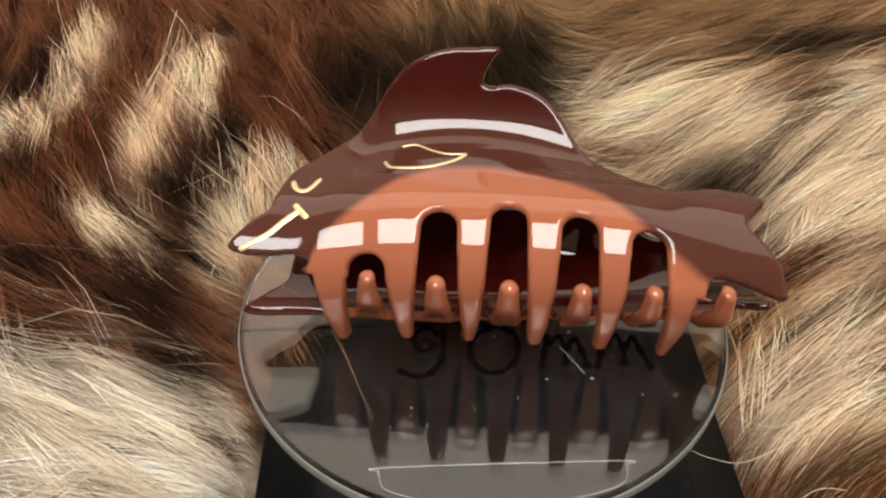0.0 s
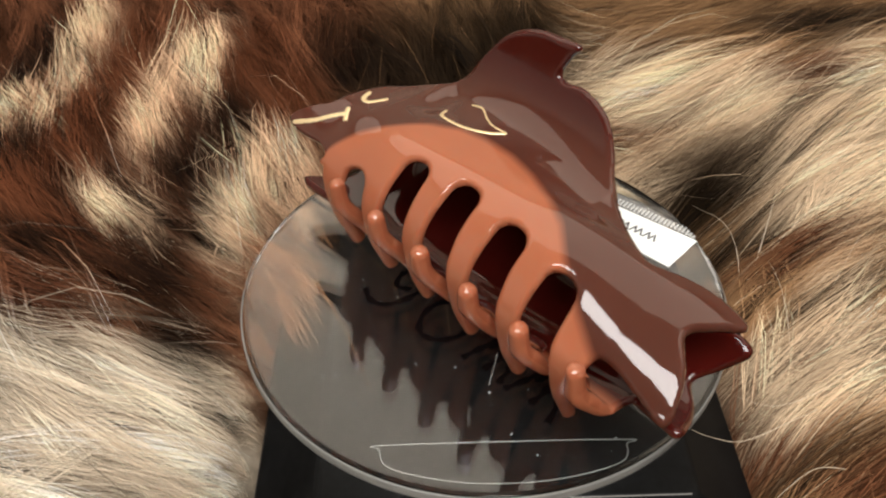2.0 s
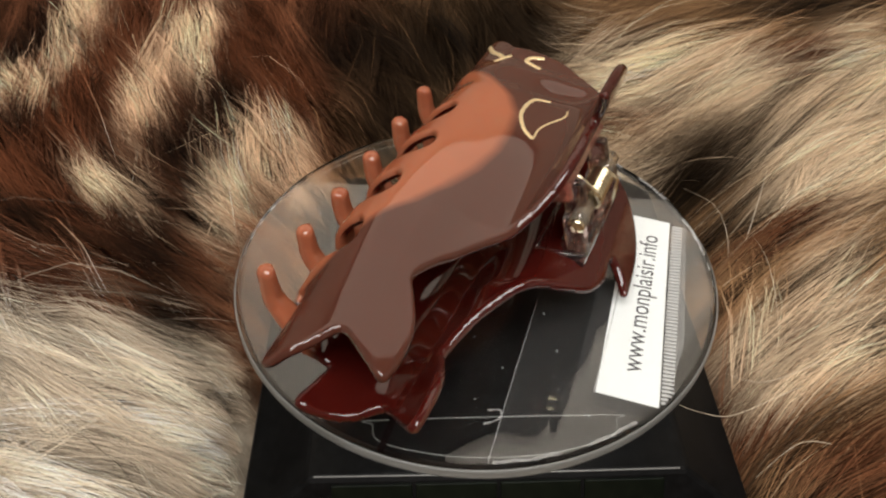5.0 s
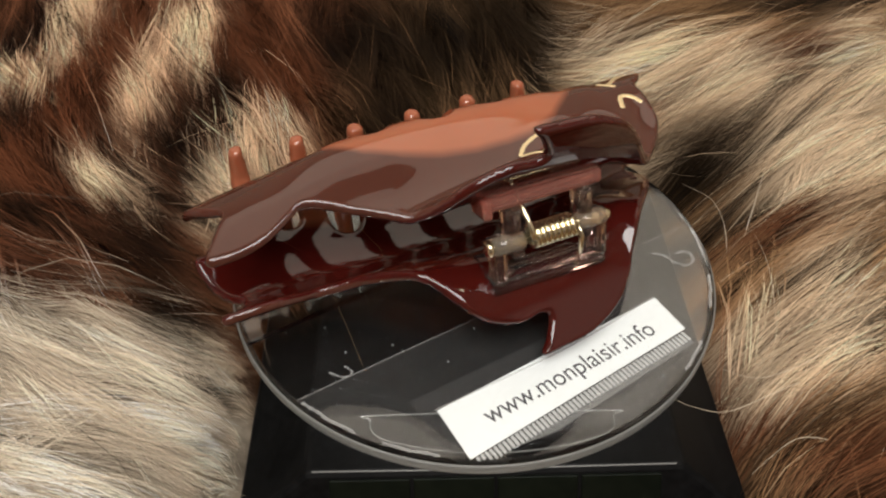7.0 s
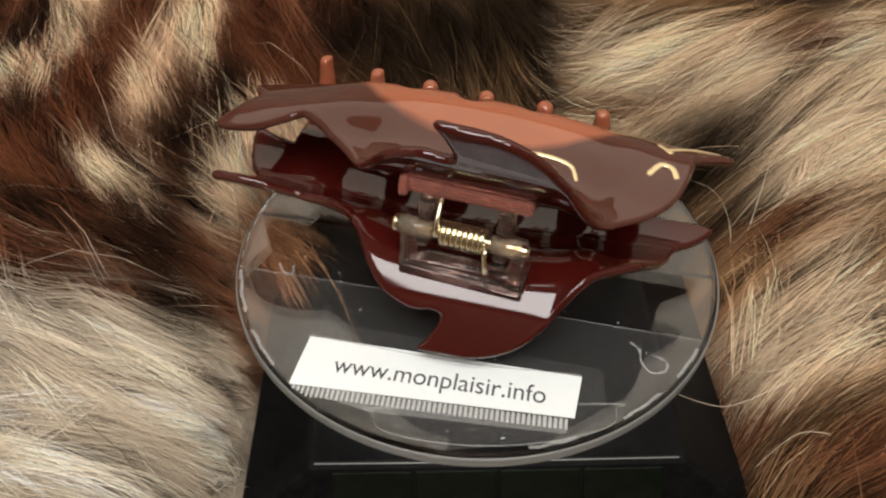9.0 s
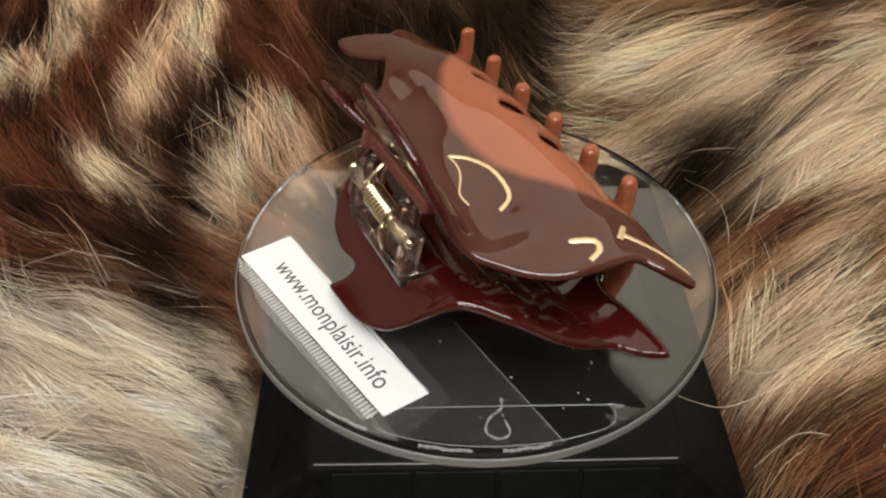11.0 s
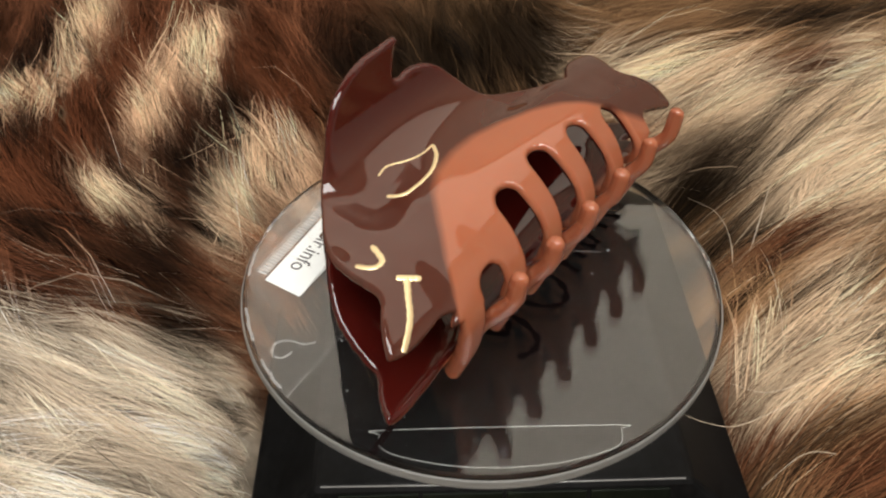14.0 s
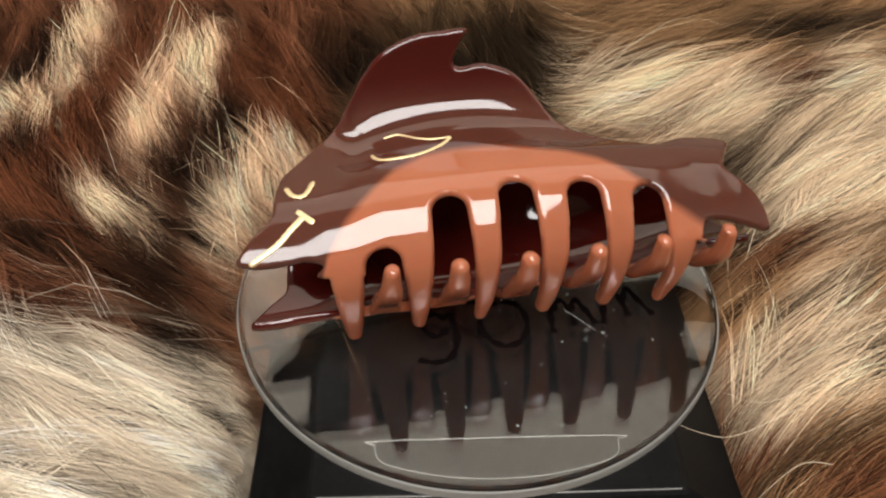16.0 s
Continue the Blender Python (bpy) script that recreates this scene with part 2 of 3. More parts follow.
CREAM_SPOTS = [(-107, 77, 3, 12), (-81, 55, 3, 15), (-76, 72, 4, 13), (-106, 53, 2, 10), (-115, 47, 2, 10), (-80, 17, 7, 4), (-53, 32, 3, 8), (-45, 34, 4, 8), (-55, 18, 4, 8)] + \
    [(-57, -31, 10, 9), (-67, -30, 10, 5), (-65, -43, 9, 6), (-43, -41, 5, 5), (-46, -55, 11, 4), (-63, -56, 5, 5), (32, 79, 13, 8), (49, 72, 13, 10), (28, 52, 10, 5)] + \
    [(66, 68, 7, 7), (77, 43, 11, 14), (91, 65, 7, 16), (57, -8, 7, 9), (72, -1, 5, 13), (-45, -23, 3, 4)]
COAT = ((BLACK_SPOTS, (0.005, 0.004, 0.003)), (CHESTNUT_SPOTS, (0.125, 0.044, 0.02)), (CREAM_SPOTS, (1.0, 0.77, 0.52)))


def fur_colour(x, y):
    left, low = sstep((-x - 10) / 40), sstep((-10 - y) / 16)
    west = np.array((0.155, 0.064, 0.032)) * (1 - low[..., None]) + np.array((0.42, 0.33, 0.22)) * low[..., None]
    base = west * left[..., None] + np.array((0.35, 0.2, 0.098)) * (1 - left[..., None])
    weight = np.full(x.shape, 0.09)
    total = weight[..., None] * base
    for spots, coat_shade in COAT:
        for sx, sy, rx, ry in spots:
            shade = coat_shade
            if shade[0] > 0.5 and sy > 25 and sx < 0:
                rx, ry, shade = rx * 1.12, ry * 1.05, (1.04, 0.735, 0.48)
            w = 2.4 * np.exp(-1.9 * ((x - sx) / rx) ** 2 - 1.9 * ((y - sy) / ry) ** 2)
            total = total + w[..., None] * np.array(shade)
            weight = weight + w
    tint = total / weight[..., None]
    tint = tint * (1 - (left * (1 - low))[..., None] * np.array((-0.02, 0.03, 0.05)))
    grey = (left * low)[..., None] * 0.45
    return tint * (1 - grey) + grey * tint.mean(-1, keepdims=True) * np.array((1.06, 1.0, 0.88))


def fur_throw():
    rng = np.random.default_rng(5)
    thing = tagged(new("fur_throw"), "long-haired spotted fur throw in cream, chestnut and black", "fur throw", kind="stuff")
    # skin
    nx, ny = 201, 181
    gx, gy = np.meshgrid(np.linspace(-260, 260, nx), np.linspace(-130, 330, ny))
    v = np.stack([gx, gy, fur_height(gx, gy)], -1).reshape(-1, 3) * MM
    idx = np.arange(nx * ny).reshape(ny, nx)
    f = np.stack([idx[:-1, :-1], idx[:-1, 1:], idx[1:, 1:], idx[1:, :-1]], -1).reshape(-1, 4)
    skin = link_mesh("hide", v, f, M_SKIN, thing, "brown hide under the hair", True)
    tagged(skin, kind="stuff")
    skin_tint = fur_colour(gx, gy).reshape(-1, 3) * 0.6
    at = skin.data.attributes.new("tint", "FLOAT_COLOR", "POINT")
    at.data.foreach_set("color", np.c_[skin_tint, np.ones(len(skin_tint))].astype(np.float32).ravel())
    # hair in locks
    locks, per, seg = 9000, 26, 5
    lx, ly = rng.uniform(-205, 190, locks * 2), rng.uniform(-95, 230, locks * 2)
    keep = ~((np.abs(lx) < 45) & (ly < 46) & (ly > -120))
    near = rng.random(locks * 2) < np.clip(1.25 - (np.maximum(ly, 0) + np.abs(lx) * 0.6) / 260, 0.25, 1)
    lx, ly = lx[keep & near][:locks], ly[keep & near][:locks]
    locks = len(lx)
    # tufts: neighbouring locks lean together and close to a point
    tufts = 1500
    tx, ty = rng.uniform(-210, 195, tufts), rng.uniform(-100, 235, tufts)
    tu, tv = fur_flow(tx, ty)
    gap_x, gap_y = lx[:, None] - tx[None], ly[:, None] - ty[None]
    run, off = gap_x * tu + gap_y * tv, gap_y * tu - gap_x * tv
    mine = np.argmin((run / 20) ** 2 + (off / 4.2) ** 2, 1)
    off = off[np.arange(locks), mine]
    tuft_bend, tuft_tone, tuft_phase = rng.normal(0, 0.13, tufts), np.exp(rng.normal(0, 0.22, tufts)), rng.uniform(0, 6.3, tufts)
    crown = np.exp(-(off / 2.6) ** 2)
    bend = rng.normal(0, 0.06, locks) + tuft_bend[mine] + np.where(rng.random(locks) < 0.035, rng.normal(0, 0.5, locks), 0)
    length = rng.uniform(26, 46, locks)
    lift = rng.uniform(0.04, 0.22, locks)
    n = locks * per
    k = np.repeat(np.arange(locks), per)
    spread = rng.normal(0, 1.8, (n, 2))
    rx, ry = lx[k] + spread[:, 0], ly[k] + spread[:, 1]
    ln = length[k] * rng.uniform(0.75, 1.15, n)
    stray = rng.random(n) < 0.004
    ln = np.where(stray, ln * 1.5, ln)
    room = np.maximum((-42.5 - rx) / 0.93, 3) * rng.uniform(0.8, 1.03, n)
    ln = np.where((rx < -38) & (ry < 22), np.minimum(ln, room), ln)
    tipgather = rng.uniform(0.3, 0.85, n)
    jit = rng.normal(0, 0.035, n) + bend[k]
    lf = lift[k] * rng.uniform(0.7, 1.3, n)
    lf = np.where(stray, lf * 1.7 + 0.1, lf)
    jit = np.where(stray, jit * 1.5, jit)
    u = np.linspace(0, 1, seg + 1)
    px, py = rx.copy(), ry.copy()
    pts = np.zeros((n, seg + 1, 3))
    z0 = fur_height(rx, ry)
    for i in range(seg + 1):
        pts[:, i, 0], pts[:, i, 1] = px - spread[:, 0] * tipgather * u[i], py - spread[:, 1] * tipgather * u[i]
        pull = 0.55 * off[k] * u[i] ** 1.4
        pts[:, i, 0], pts[:, i, 1] = pts[:, i, 0] + pull * tv[mine][k], pts[:, i, 1] - pull * tu[mine][k]
        pts[:, i, 2] = np.maximum(fur_height(px, py), z0 - 3) + 0.6 + ln * lf * np.sin(u[i] * 2.2) * 0.9 + 3.0 * crown[k] * np.sin(u[i] * 2.6)
        a, b = fur_flow(px, py)
        ang = jit * (0.6 + u[i]) + 0.16 * np.sin(5.5 * u[i] + tuft_phase[mine][k])
        px, py = px + ln / seg * (a * np.cos(ang) - b * np.sin(ang)), py + ln / seg * (a * np.sin(ang) + b * np.cos(ang))
    side = np.stack([-(pts[:, -1, 1] - pts[:, 0, 1]), pts[:, -1, 0] - pts[:, 0, 0], rng.normal(0, 9, n)], -1)
    side /= np.linalg.norm(side, axis=1)[:, None]
    width = rng.uniform(0.03, 0.085, n)
    taper = np.array([0.7, 1.0, 1.0, 0.85, 0.55, 0.08])
    offs = side[:, None, :] * (width[:, None] * taper[None, :])[..., None]
    verts = np.stack([pts - offs, pts + offs], 2).reshape(-1, 3)
    base = (np.arange(n) * (seg + 1) * 2)[:, None]
    quad = np.array([[2 * i, 2 * i + 1, 2 * i + 3, 2 * i + 2] for i in range(seg)])
    faces = (base[:, :, None] + quad[None]).reshape(-1, 4)
    fa, fb = fur_flow(lx, ly)
    along, across = rng.normal(0, 3.2, locks), rng.normal(0, 0.9, locks)
    lockslip = np.stack([fa * along - fb * across, fb * along + fa * across], -1)
    slip = (rng.normal(0, 2.0, n) * np.where(rng.random(n) < 0.05, 6, 1))[:, None] * np.stack([fa, fb], -1)[k]
    cx, cy = pts[:, :, 0] + (slip + lockslip[k])[:, None, 0], pts[:, :, 1] + (slip + lockslip[k])[:, None, 1]
    # shade between tufts is painted into the tint: crowns lighter, tuft edges darker
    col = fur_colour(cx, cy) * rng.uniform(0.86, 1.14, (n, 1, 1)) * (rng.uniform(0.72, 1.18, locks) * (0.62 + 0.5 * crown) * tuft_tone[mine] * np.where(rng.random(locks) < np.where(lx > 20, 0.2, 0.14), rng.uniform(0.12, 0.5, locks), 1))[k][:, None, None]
    # roots darker than tips, shade of the deep coat put into the colour
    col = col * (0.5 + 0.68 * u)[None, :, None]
    col = np.repeat(np.clip(col, 0.003, 0.92)[:, :, None, :], 2, 2).reshape(-1, 3)
    me = bpy.data.meshes.new("hair")
    me.vertices.add(len(verts))
    me.vertices.foreach_set("co", (verts * MM).astype(np.float32).ravel())
    me.loops.add(faces.size)
    me.loops.foreach_set("vertex_index", faces.astype(np.int32).ravel())
    me.polygons.add(len(faces))
    me.polygons.foreach_set("loop_start", np.arange(0, faces.size, 4, dtype=np.int32))
    me.update(calc_edges=True)
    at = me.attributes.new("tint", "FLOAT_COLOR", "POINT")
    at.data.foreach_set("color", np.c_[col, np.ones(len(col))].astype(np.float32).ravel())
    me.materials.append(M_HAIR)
    me.shade_smooth()
    hair = new("hair", me)
    hair.parent = thing
    tagged(hair, "long soft hair in cream, chestnut and black locks", kind="stuff")
    # single long guard hairs that stand out over the dark gap
    for line in ([(60, -18, -9), (54, -24, -4), (44, -30, -3), (39, -29, -4), (36, -26, -6)], [(68, -10, -6), (59, -18, -4), (51, -21, -5), (46, -17, -8)],
                 [(-60, -45, -9), (-56, -44, -4), (-50, -41, -3), (-44, -37, -4), (-41, -31, -6)], [(-63, -47, -8), (-52, -43, -4), (-45, -41, -5), (-41, -40, -8)],
                 [(-60, -22, -5), (-50, -28, -3), (-45, -35, -5), (-42, -41, -9)], [(-72, -40, -8), (-57, -43, -4), (-43, -47, -5), (-33, -49, -8)],
                 [(-66, -50, -8), (-55, -50, -4), (-45, -50, -6), (-38, -54, -9)], [(62, -30, -9), (54, -34, -4), (47, -39, -7)]):
        pts = spline(line, 8) * MM
        v, f = rod(list(pts), 0.00007, 4, list(np.linspace(1.2, 0.3, len(pts))))
        link_mesh("guard_hair", v, f, M_GUARD, thing, "single pale guard hair", True)
    # loose pale hairs that cross the coat
    verts, faces = [], []
    for i in range(170):
        if i % 5 < 3:
            x, y, turn = rng.uniform(-128, -62), rng.uniform(-62, 4), rng.normal(-0.12, 0.42)
        else:
            x, y, turn = rng.uniform(54, 110), rng.uniform(-58, 30), rng.normal(0.62, 0.34)
        reach, arch, bow = rng.uniform(18, 42), rng.uniform(2.5, 7), rng.normal(0, 0.25)
        line = []
        for j in range(8):
            line.append((x, y, max(fur_height(np.array(x), np.array(y)), -24) + 3.5 + arch * math.sin(j / 7 * 2.7)))
            x, y, turn = x + reach / 7 * math.cos(turn), y + reach / 7 * math.sin(turn), turn + bow / 7
        if line[-1][0] > -44 and line[0][0] < 0:
            continue
        v, f = rod([Vector(p) * MM for p in line], rng.uniform(0.00005, 0.00009), 4, list(np.linspace(1.2, 0.3, 8)))
        faces += [tuple(q + len(verts) for q in loop) for loop in f]
        verts += v
    tagged(link_mesh("loose_hair", verts, faces, M_GUARD, thing, "loose pale hairs crossing the coat", True), kind="stuff")


fur_throw()


# ---- turntable base ----
def frustum(bw, bd, tw, td, z0, z1, bevel):
    bm = bmesh.new()
    lo = [bm.verts.new((x * bw / 2, y * bd / 2, z0)) for x, y in ((-1, -1), (1, -1), (1, 1), (-1, 1))]
    hi = [bm.verts.new((x * tw / 2, y * td / 2, z1)) for x, y in ((-1, -1), (1, -1), (1, 1), (-1, 1))]
    bm.faces.new(lo[::-1])
    bm.faces.new(hi)
    for i in range(4):
        bm.faces.new((lo[i], lo[(i + 1) % 4], hi[(i + 1) % 4], hi[i]))
    bmesh.ops.bevel(bm, geom=bm.edges[:], offset=bevel, segments=2, affect="EDGES", profile=0.5)
    return bm


def turntable_base():
    base = tagged(new("solar_turntable"), "black plastic solar turntable with sloping sides, sunk in fur", "turntable")
    base.matrix_world = pose(0.002, 0, 0, 0, 0, 6.3)
    part("housing", frustum(0.0885, 0.089, 0.063, 0.0786, -0.0205, -0.011, 0.0008), M_BLACK, base)
    part("skirt", box(0.0885, 0.089, 0.012, (0, 0, -0.0266), 0.001), M_BLACK, base)
    bm = bmesh.new()
    bmesh.ops.create_cone(bm, cap_ends=True, segments=32, radius1=0.006, radius2=0.005, depth=0.0075, matrix=Matrix.Translation((0, 0, -0.0069)))
    part("spindle", bm, M_BLACK, base)
    # bright moulded edge along the front of the top, and a pale rounded line behind it
    v, f = rod([(-0.0305, -0.0391, -0.0108), (-0.01, -0.0393, -0.0108), (0.0302, -0.0391, -0.0108)], 0.00013, 6)
    link_mesh("top_edge", v, f, M_LINE, base, "thin shiny moulded edge")
    loop = [(-0.021, -0.030), (-0.0195, -0.0290), (0.0195, -0.0290), (0.021, -0.030), (0.0195, -0.0335), (0.010, -0.0362), (0, -0.037), (-0.010, -0.0362), (-0.0195, -0.0335)]
    pts = spline([(x, y, -0.0109) for x, y in loop], 6, True)
    v, f = rod(list(pts) + [pts[0]], 0.0001, 5)
    link_mesh("rounded_line", v, f, M_LINE, base, "thin pale rounded line")
    # solar cells on the sloping front
    for i in range(4):
        x = -0.021 + 0.014 * i
        cell = part("solar_cell", box(0.0134, 0.0085, 0.0006, (0, 0, 0), 0.0002), M_CELL, base, "dark green solar cell")
        cell.matrix_basis = pose(x, -0.0420, -0.0158, 61, 0, 0)


turntable_base()


# ---- turntable disc ----
R = 0.0452
disc = tagged(new("turntable_disc"), "round clear acrylic turntable disc with a taped paper label", "disc")


def disc_plate():
    prof = [(0.0, 0.0), (R - 0.0006, 0.0), (R - 0.0001, -0.0004), (R, -0.0008), (R, -0.0024), (R - 0.0003, -0.0028), (R - 0.001, -0.0030), (0.0, -0.0030)]
    verts, faces = [(0, 0, 0)], []
    n = 128
    for r, z in prof[1:-1]:
        for k in range(n):
            a = 2 * math.pi * k / n
            verts.append((r * math.cos(a), r * math.sin(a), z))
    verts.append((0, 0, -0.0030))
    for k in range(n):
        faces.append((0, 1 + k, 1 + (k + 1) % n))
    rings = len(prof) - 2
    for i in range(rings - 1):
        for k in range(n):
            a, b = 1 + i * n + k, 1 + i * n + (k + 1) % n
            faces.append((a, a + n, b + n, b))
    last = len(verts) - 1
    for k in range(n):
        a, b = 1 + (rings - 1) * n + k, 1 + (rings - 1) * n + (k + 1) % n
        faces.append((last, b, a))
    ob = link_mesh("acrylic_plate", verts, faces, M_ACRYLIC, disc, "clear acrylic plate")
    ob.visible_shadow = False


disc_plate()


def rim_band():
    """The cut edge of the disc, slightly frosted."""
    prof = [(R + 0.00004, -0.0006), (R + 0.0003, -0.0010), (R + 0.0003, -0.0026), (R + 0.00004, -0.0029)]
    n = 128
    verts = [(r * math.cos(2 * math.pi * k / n), r * math.sin(2 * math.pi * k / n), z) for r, z in prof for k in range(n)]
    faces = []
    for i in range(4):
        for k in range(n):
            a, b, c = i * n + k, i * n + (k + 1) % n, ((i + 1) % 4) * n
            faces.append((a, c + k, c + (k + 1) % n, b))
    ob = link_mesh("rim", verts, faces, M_FROST, disc, "frosted cut edge", True)
    ob.visible_shadow = False


rim_band()


def plate(corners, z0, z1):
    bm = bmesh.new()
    lo, hi = [bm.verts.new((x * MM, y * MM, z0 * MM)) for x, y in corners], [bm.verts.new((x * MM, y * MM, z1 * MM)) for x, y in corners]
    bm.faces.new(lo[::-1])
    bm.faces.new(hi)
    n = len(corners)
    for i in range(n):
        bm.faces.new((lo[i], lo[(i + 1) % n], hi[(i + 1) % n], hi[i]))
    bmesh.ops.recalc_face_normals(bm, faces=bm.faces)
    return bm


def film(corners, z):
    bm = bmesh.new()
    bm.faces.new([bm.verts.new((x * MM, y * MM, z * MM)) for x, y in corners])
    bmesh.ops.recalc_face_normals(bm, faces=bm.faces)
    return bm


paper = part("paper_label", plate([(20.6, 29.9), (19.6, 40.2), (-26.2, 31.6), (-25.6, 23.2)], 0.02, 0.12), M_PAPER, disc, "white paper label with a printed web address")


def printed_text(body, origin, turn, size, wide, parent):
    curve = bpy.data.curves.new("lettering", "FONT")
    curve.body, curve.size, curve.extrude = body, size, 0.00001
    tmp = new("lettering_curve", curve)
    bpy.context.view_layer.update()
    me = bpy.data.meshes.new_from_object(tmp.evaluated_get(bpy.context.evaluated_depsgraph_get()))
    bpy.data.objects.remove(tmp)
    xs = [v.co.x for v in me.vertices]
    k = wide / (max(xs) - min(xs))
    me.transform(Matrix.Diagonal((k, 1, 1, 1)) @ Matrix.Translation((-min(xs), 0, 0)))
    me.materials.clear()
    me.materials.append(M_INK)
    ob = new("lettering", me)
    ob.parent = parent
    ob.matrix_basis = pose(*origin, 0, 0, turn)
    return tagged(ob, "dark grey printed letters")


printed_text("www.monplaisir.info", (0.0139, 0.0357, 0.00014), 188.6, 0.0049, 0.0354, paper)

tape = part("clear_tape", film([(24.0, 26.5), (22.6, 38.4), (-8, 44.2), (-27, 35.6), (-31.5, 30.6), (-28.4, 20.6)], 0.16), M_TAPE, disc, "clear sticky tape over the label")
tape.visible_shadow = False
part("wide_tape", film([(40.8, 18.5), (34, 29), (24.4, 36.6), (-8, 44), (-27, 35.8), (-42.4, 15), (-44, 8.6)], 0.012), M_TAPE, disc, "clear tape stretched across the disc").visible_shadow = False
part("tape_edge", film([(18.8, 40.4), (18.3, 41.0), (5, 41.1), (-25.6, 35.0), (-25.4, 32.4)], 0.2), M_RIDGE_BAND, tape, "milky stretched tape edge").visible_shadow = False
ridge = None
for i in range(54):
    u = i / 53
    cx, cy = 18.6 - 43.6 * u, 40.2 - 8.0 * u
    reach = min(2.1, math.sqrt((R / MM - 0.3) ** 2 - cx * cx) - cy)
    if ridge is None:
        ridge = part("tape_tooth", box(0.0005, 0.001, 0.00022, (0, 0.0005, 0), 0.0001), M_SERRATE, tape).data
        ob = bpy.data.objects["tape_tooth"]
    else:
        ob = new("tape_tooth", ridge)
        ob.parent = tape
    ob.matrix_basis = pose(cx * MM, cy * MM, 0.00026, 0, 0, 10.4) @ Matrix.Diagonal((1, max(reach, 0.8), 1, 1))
    ob.visible_shadow = False


def ribbon(points, width, z, mat, name, label, parent, taper=True):
    """A flat hand-drawn stroke lying on the disc."""
    p = spline(points, 8)
    t = np.gradient(p, axis=0)
    t /= np.linalg.norm(t, axis=1)[:, None] + 1e-9
    nrm = np.stack([-t[:, 1], t[:, 0]], -1)
    w = np.full(len(p), width / 2)
    if taper:
        w = w * (0.8 + 0.25 * np.sin(np.arange(len(p)) * 0.9))
    a, b = p + nrm * w[:, None], p - nrm * w[:, None]
    verts = [(x * MM, y * MM, zz * MM) for zz in (z, z + 0.02) for q in (a, b) for x, y in q]
    n = len(p)
    faces = []
    for i in range(n - 1):
        faces += [(2 * n + i, 2 * n + i + 1, 3 * n + i + 1, 3 * n + i), (i, n + i, n + i + 1, i + 1), (i, i + 1, 2 * n + i + 1, 2 * n + i), (n + i, 3 * n + i, 3 * n + i + 1, n + i + 1)]
    return link_mesh(name, verts, faces, mat, parent, label)


STROKES = [
    ("handwritten_figure", "black marker figure 9", [[(-7.4, -7.0), (-9.8, -5.4), (-12.0, -8.0), (-10.2, -11.0), (-7.6, -9.6)], [(-6.7, -5.6), (-6.2, -11.5), (-8.0, -16.0), (-11.0, -17.0), (-13.8, -15.8)]]),
    ("handwritten_figure", "black marker figure 0", [[(2.4, -4.3), (-0.8, -6.6), (-1.5, -11.0), (1.2, -15.0), (4.6, -14.6), (6.9, -11.0), (6.4, -6.0), (3.4, -4.2)]]),
    ("handwritten_letter", "black marker letter m", [[(12.3, -5.4), (11.7, -9.5), (11.1, -13.6)], [(12.3, -8.4), (14.2, -5.8), (15.4, -8.4), (15.5, -12.6)], [(15.7, -8.6), (17.2, -6.2), (18.4, -9.2), (19.3, -12.8)]]),
    ("handwritten_letter", "black marker letter m", [[(22.6, -4.6), (21.8, -9.0), (20.8, -12.8)], [(22.7, -7.6), (24.6, -4.8), (25.7, -7.6), (25.8, -11.8)], [(26.1, -7.8), (27.6, -5.0), (28.9, -8.4), (30.4, -12.4)]])]
for name, label, strokes in STROKES:
    first = None
    for i, stroke in enumerate(strokes):
        ob = ribbon([(x, y - 1.7) for x, y in stroke], 1.35, 0.02 + 0.03 * i, M_MARKER, name if first is None else "stroke", label, disc if first is None else first)
        first = first or ob
ribbon([(45.0, 2.4), (20, -1.0), (-10, -4.6), (-44.6, -9.0)], 1.1, -3.04, M_MARKER, "marker_line", "thin black line across the disc", disc, False)
ribbon([(-31.8, 13.2), (-33.6, 14.4), (-34.4, 17.0), (-36.4, 18.6), (-38.4, 17.4), (-38.2, 15.4), (-35.8, 14.9)], 0.5, 0.06, M_GLUE, "glue_mark", "dried clear glue loop", disc)
ribbon([(34.0, 15.5), (32.0, 17.4), (30.4, 17.0), (31.2, 15.2)], 0.4, 0.06, M_GLUE, "glue_mark", "dried clear glue squiggle", disc)


# edges of the wide tape: a faint line across the disc and crumpled ends on its rim
ribbon([(40.4, 18.8), (20, 16.2), (-10, 12.6), (-43.6, 8.8)], 0.14, 0.03, M_GLUE, "tape_edge", "faint edge of the clear tape", disc, False)
ribbon([(-25.4, 23.0), (-5, 27.0), (20.9, 29.7)], 0.3, 0.17, M_GLUE, "tape_edge", "faint edge of the clear tape", disc, False)
for a0, a1 in ((26, 40), (46, 58), (118, 128), (139, 150), (156, 166)):
    arc = [((44.3 + 0.12 * math.sin(j * 2.1 + a0)) * math.cos(radians(a0 + (a1 - a0) * j / 6)), (44.3 + 0.12 * math.sin(j * 2.1 + a0)) * math.sin(radians(a0 + (a1 - a0) * j / 6))) for j in range(7)]
    ribbon(arc, 0.7, 0.03, M_GLUE, "crumpled_tape", "crumpled clear tape end on the rim", disc)
ribbon([(14.4, -10.0), (16.2, -12.4), (18.6, -16.0)], 0.16, 0.1, M_GLUE, "scratch", "fine pale scratch", disc, False)


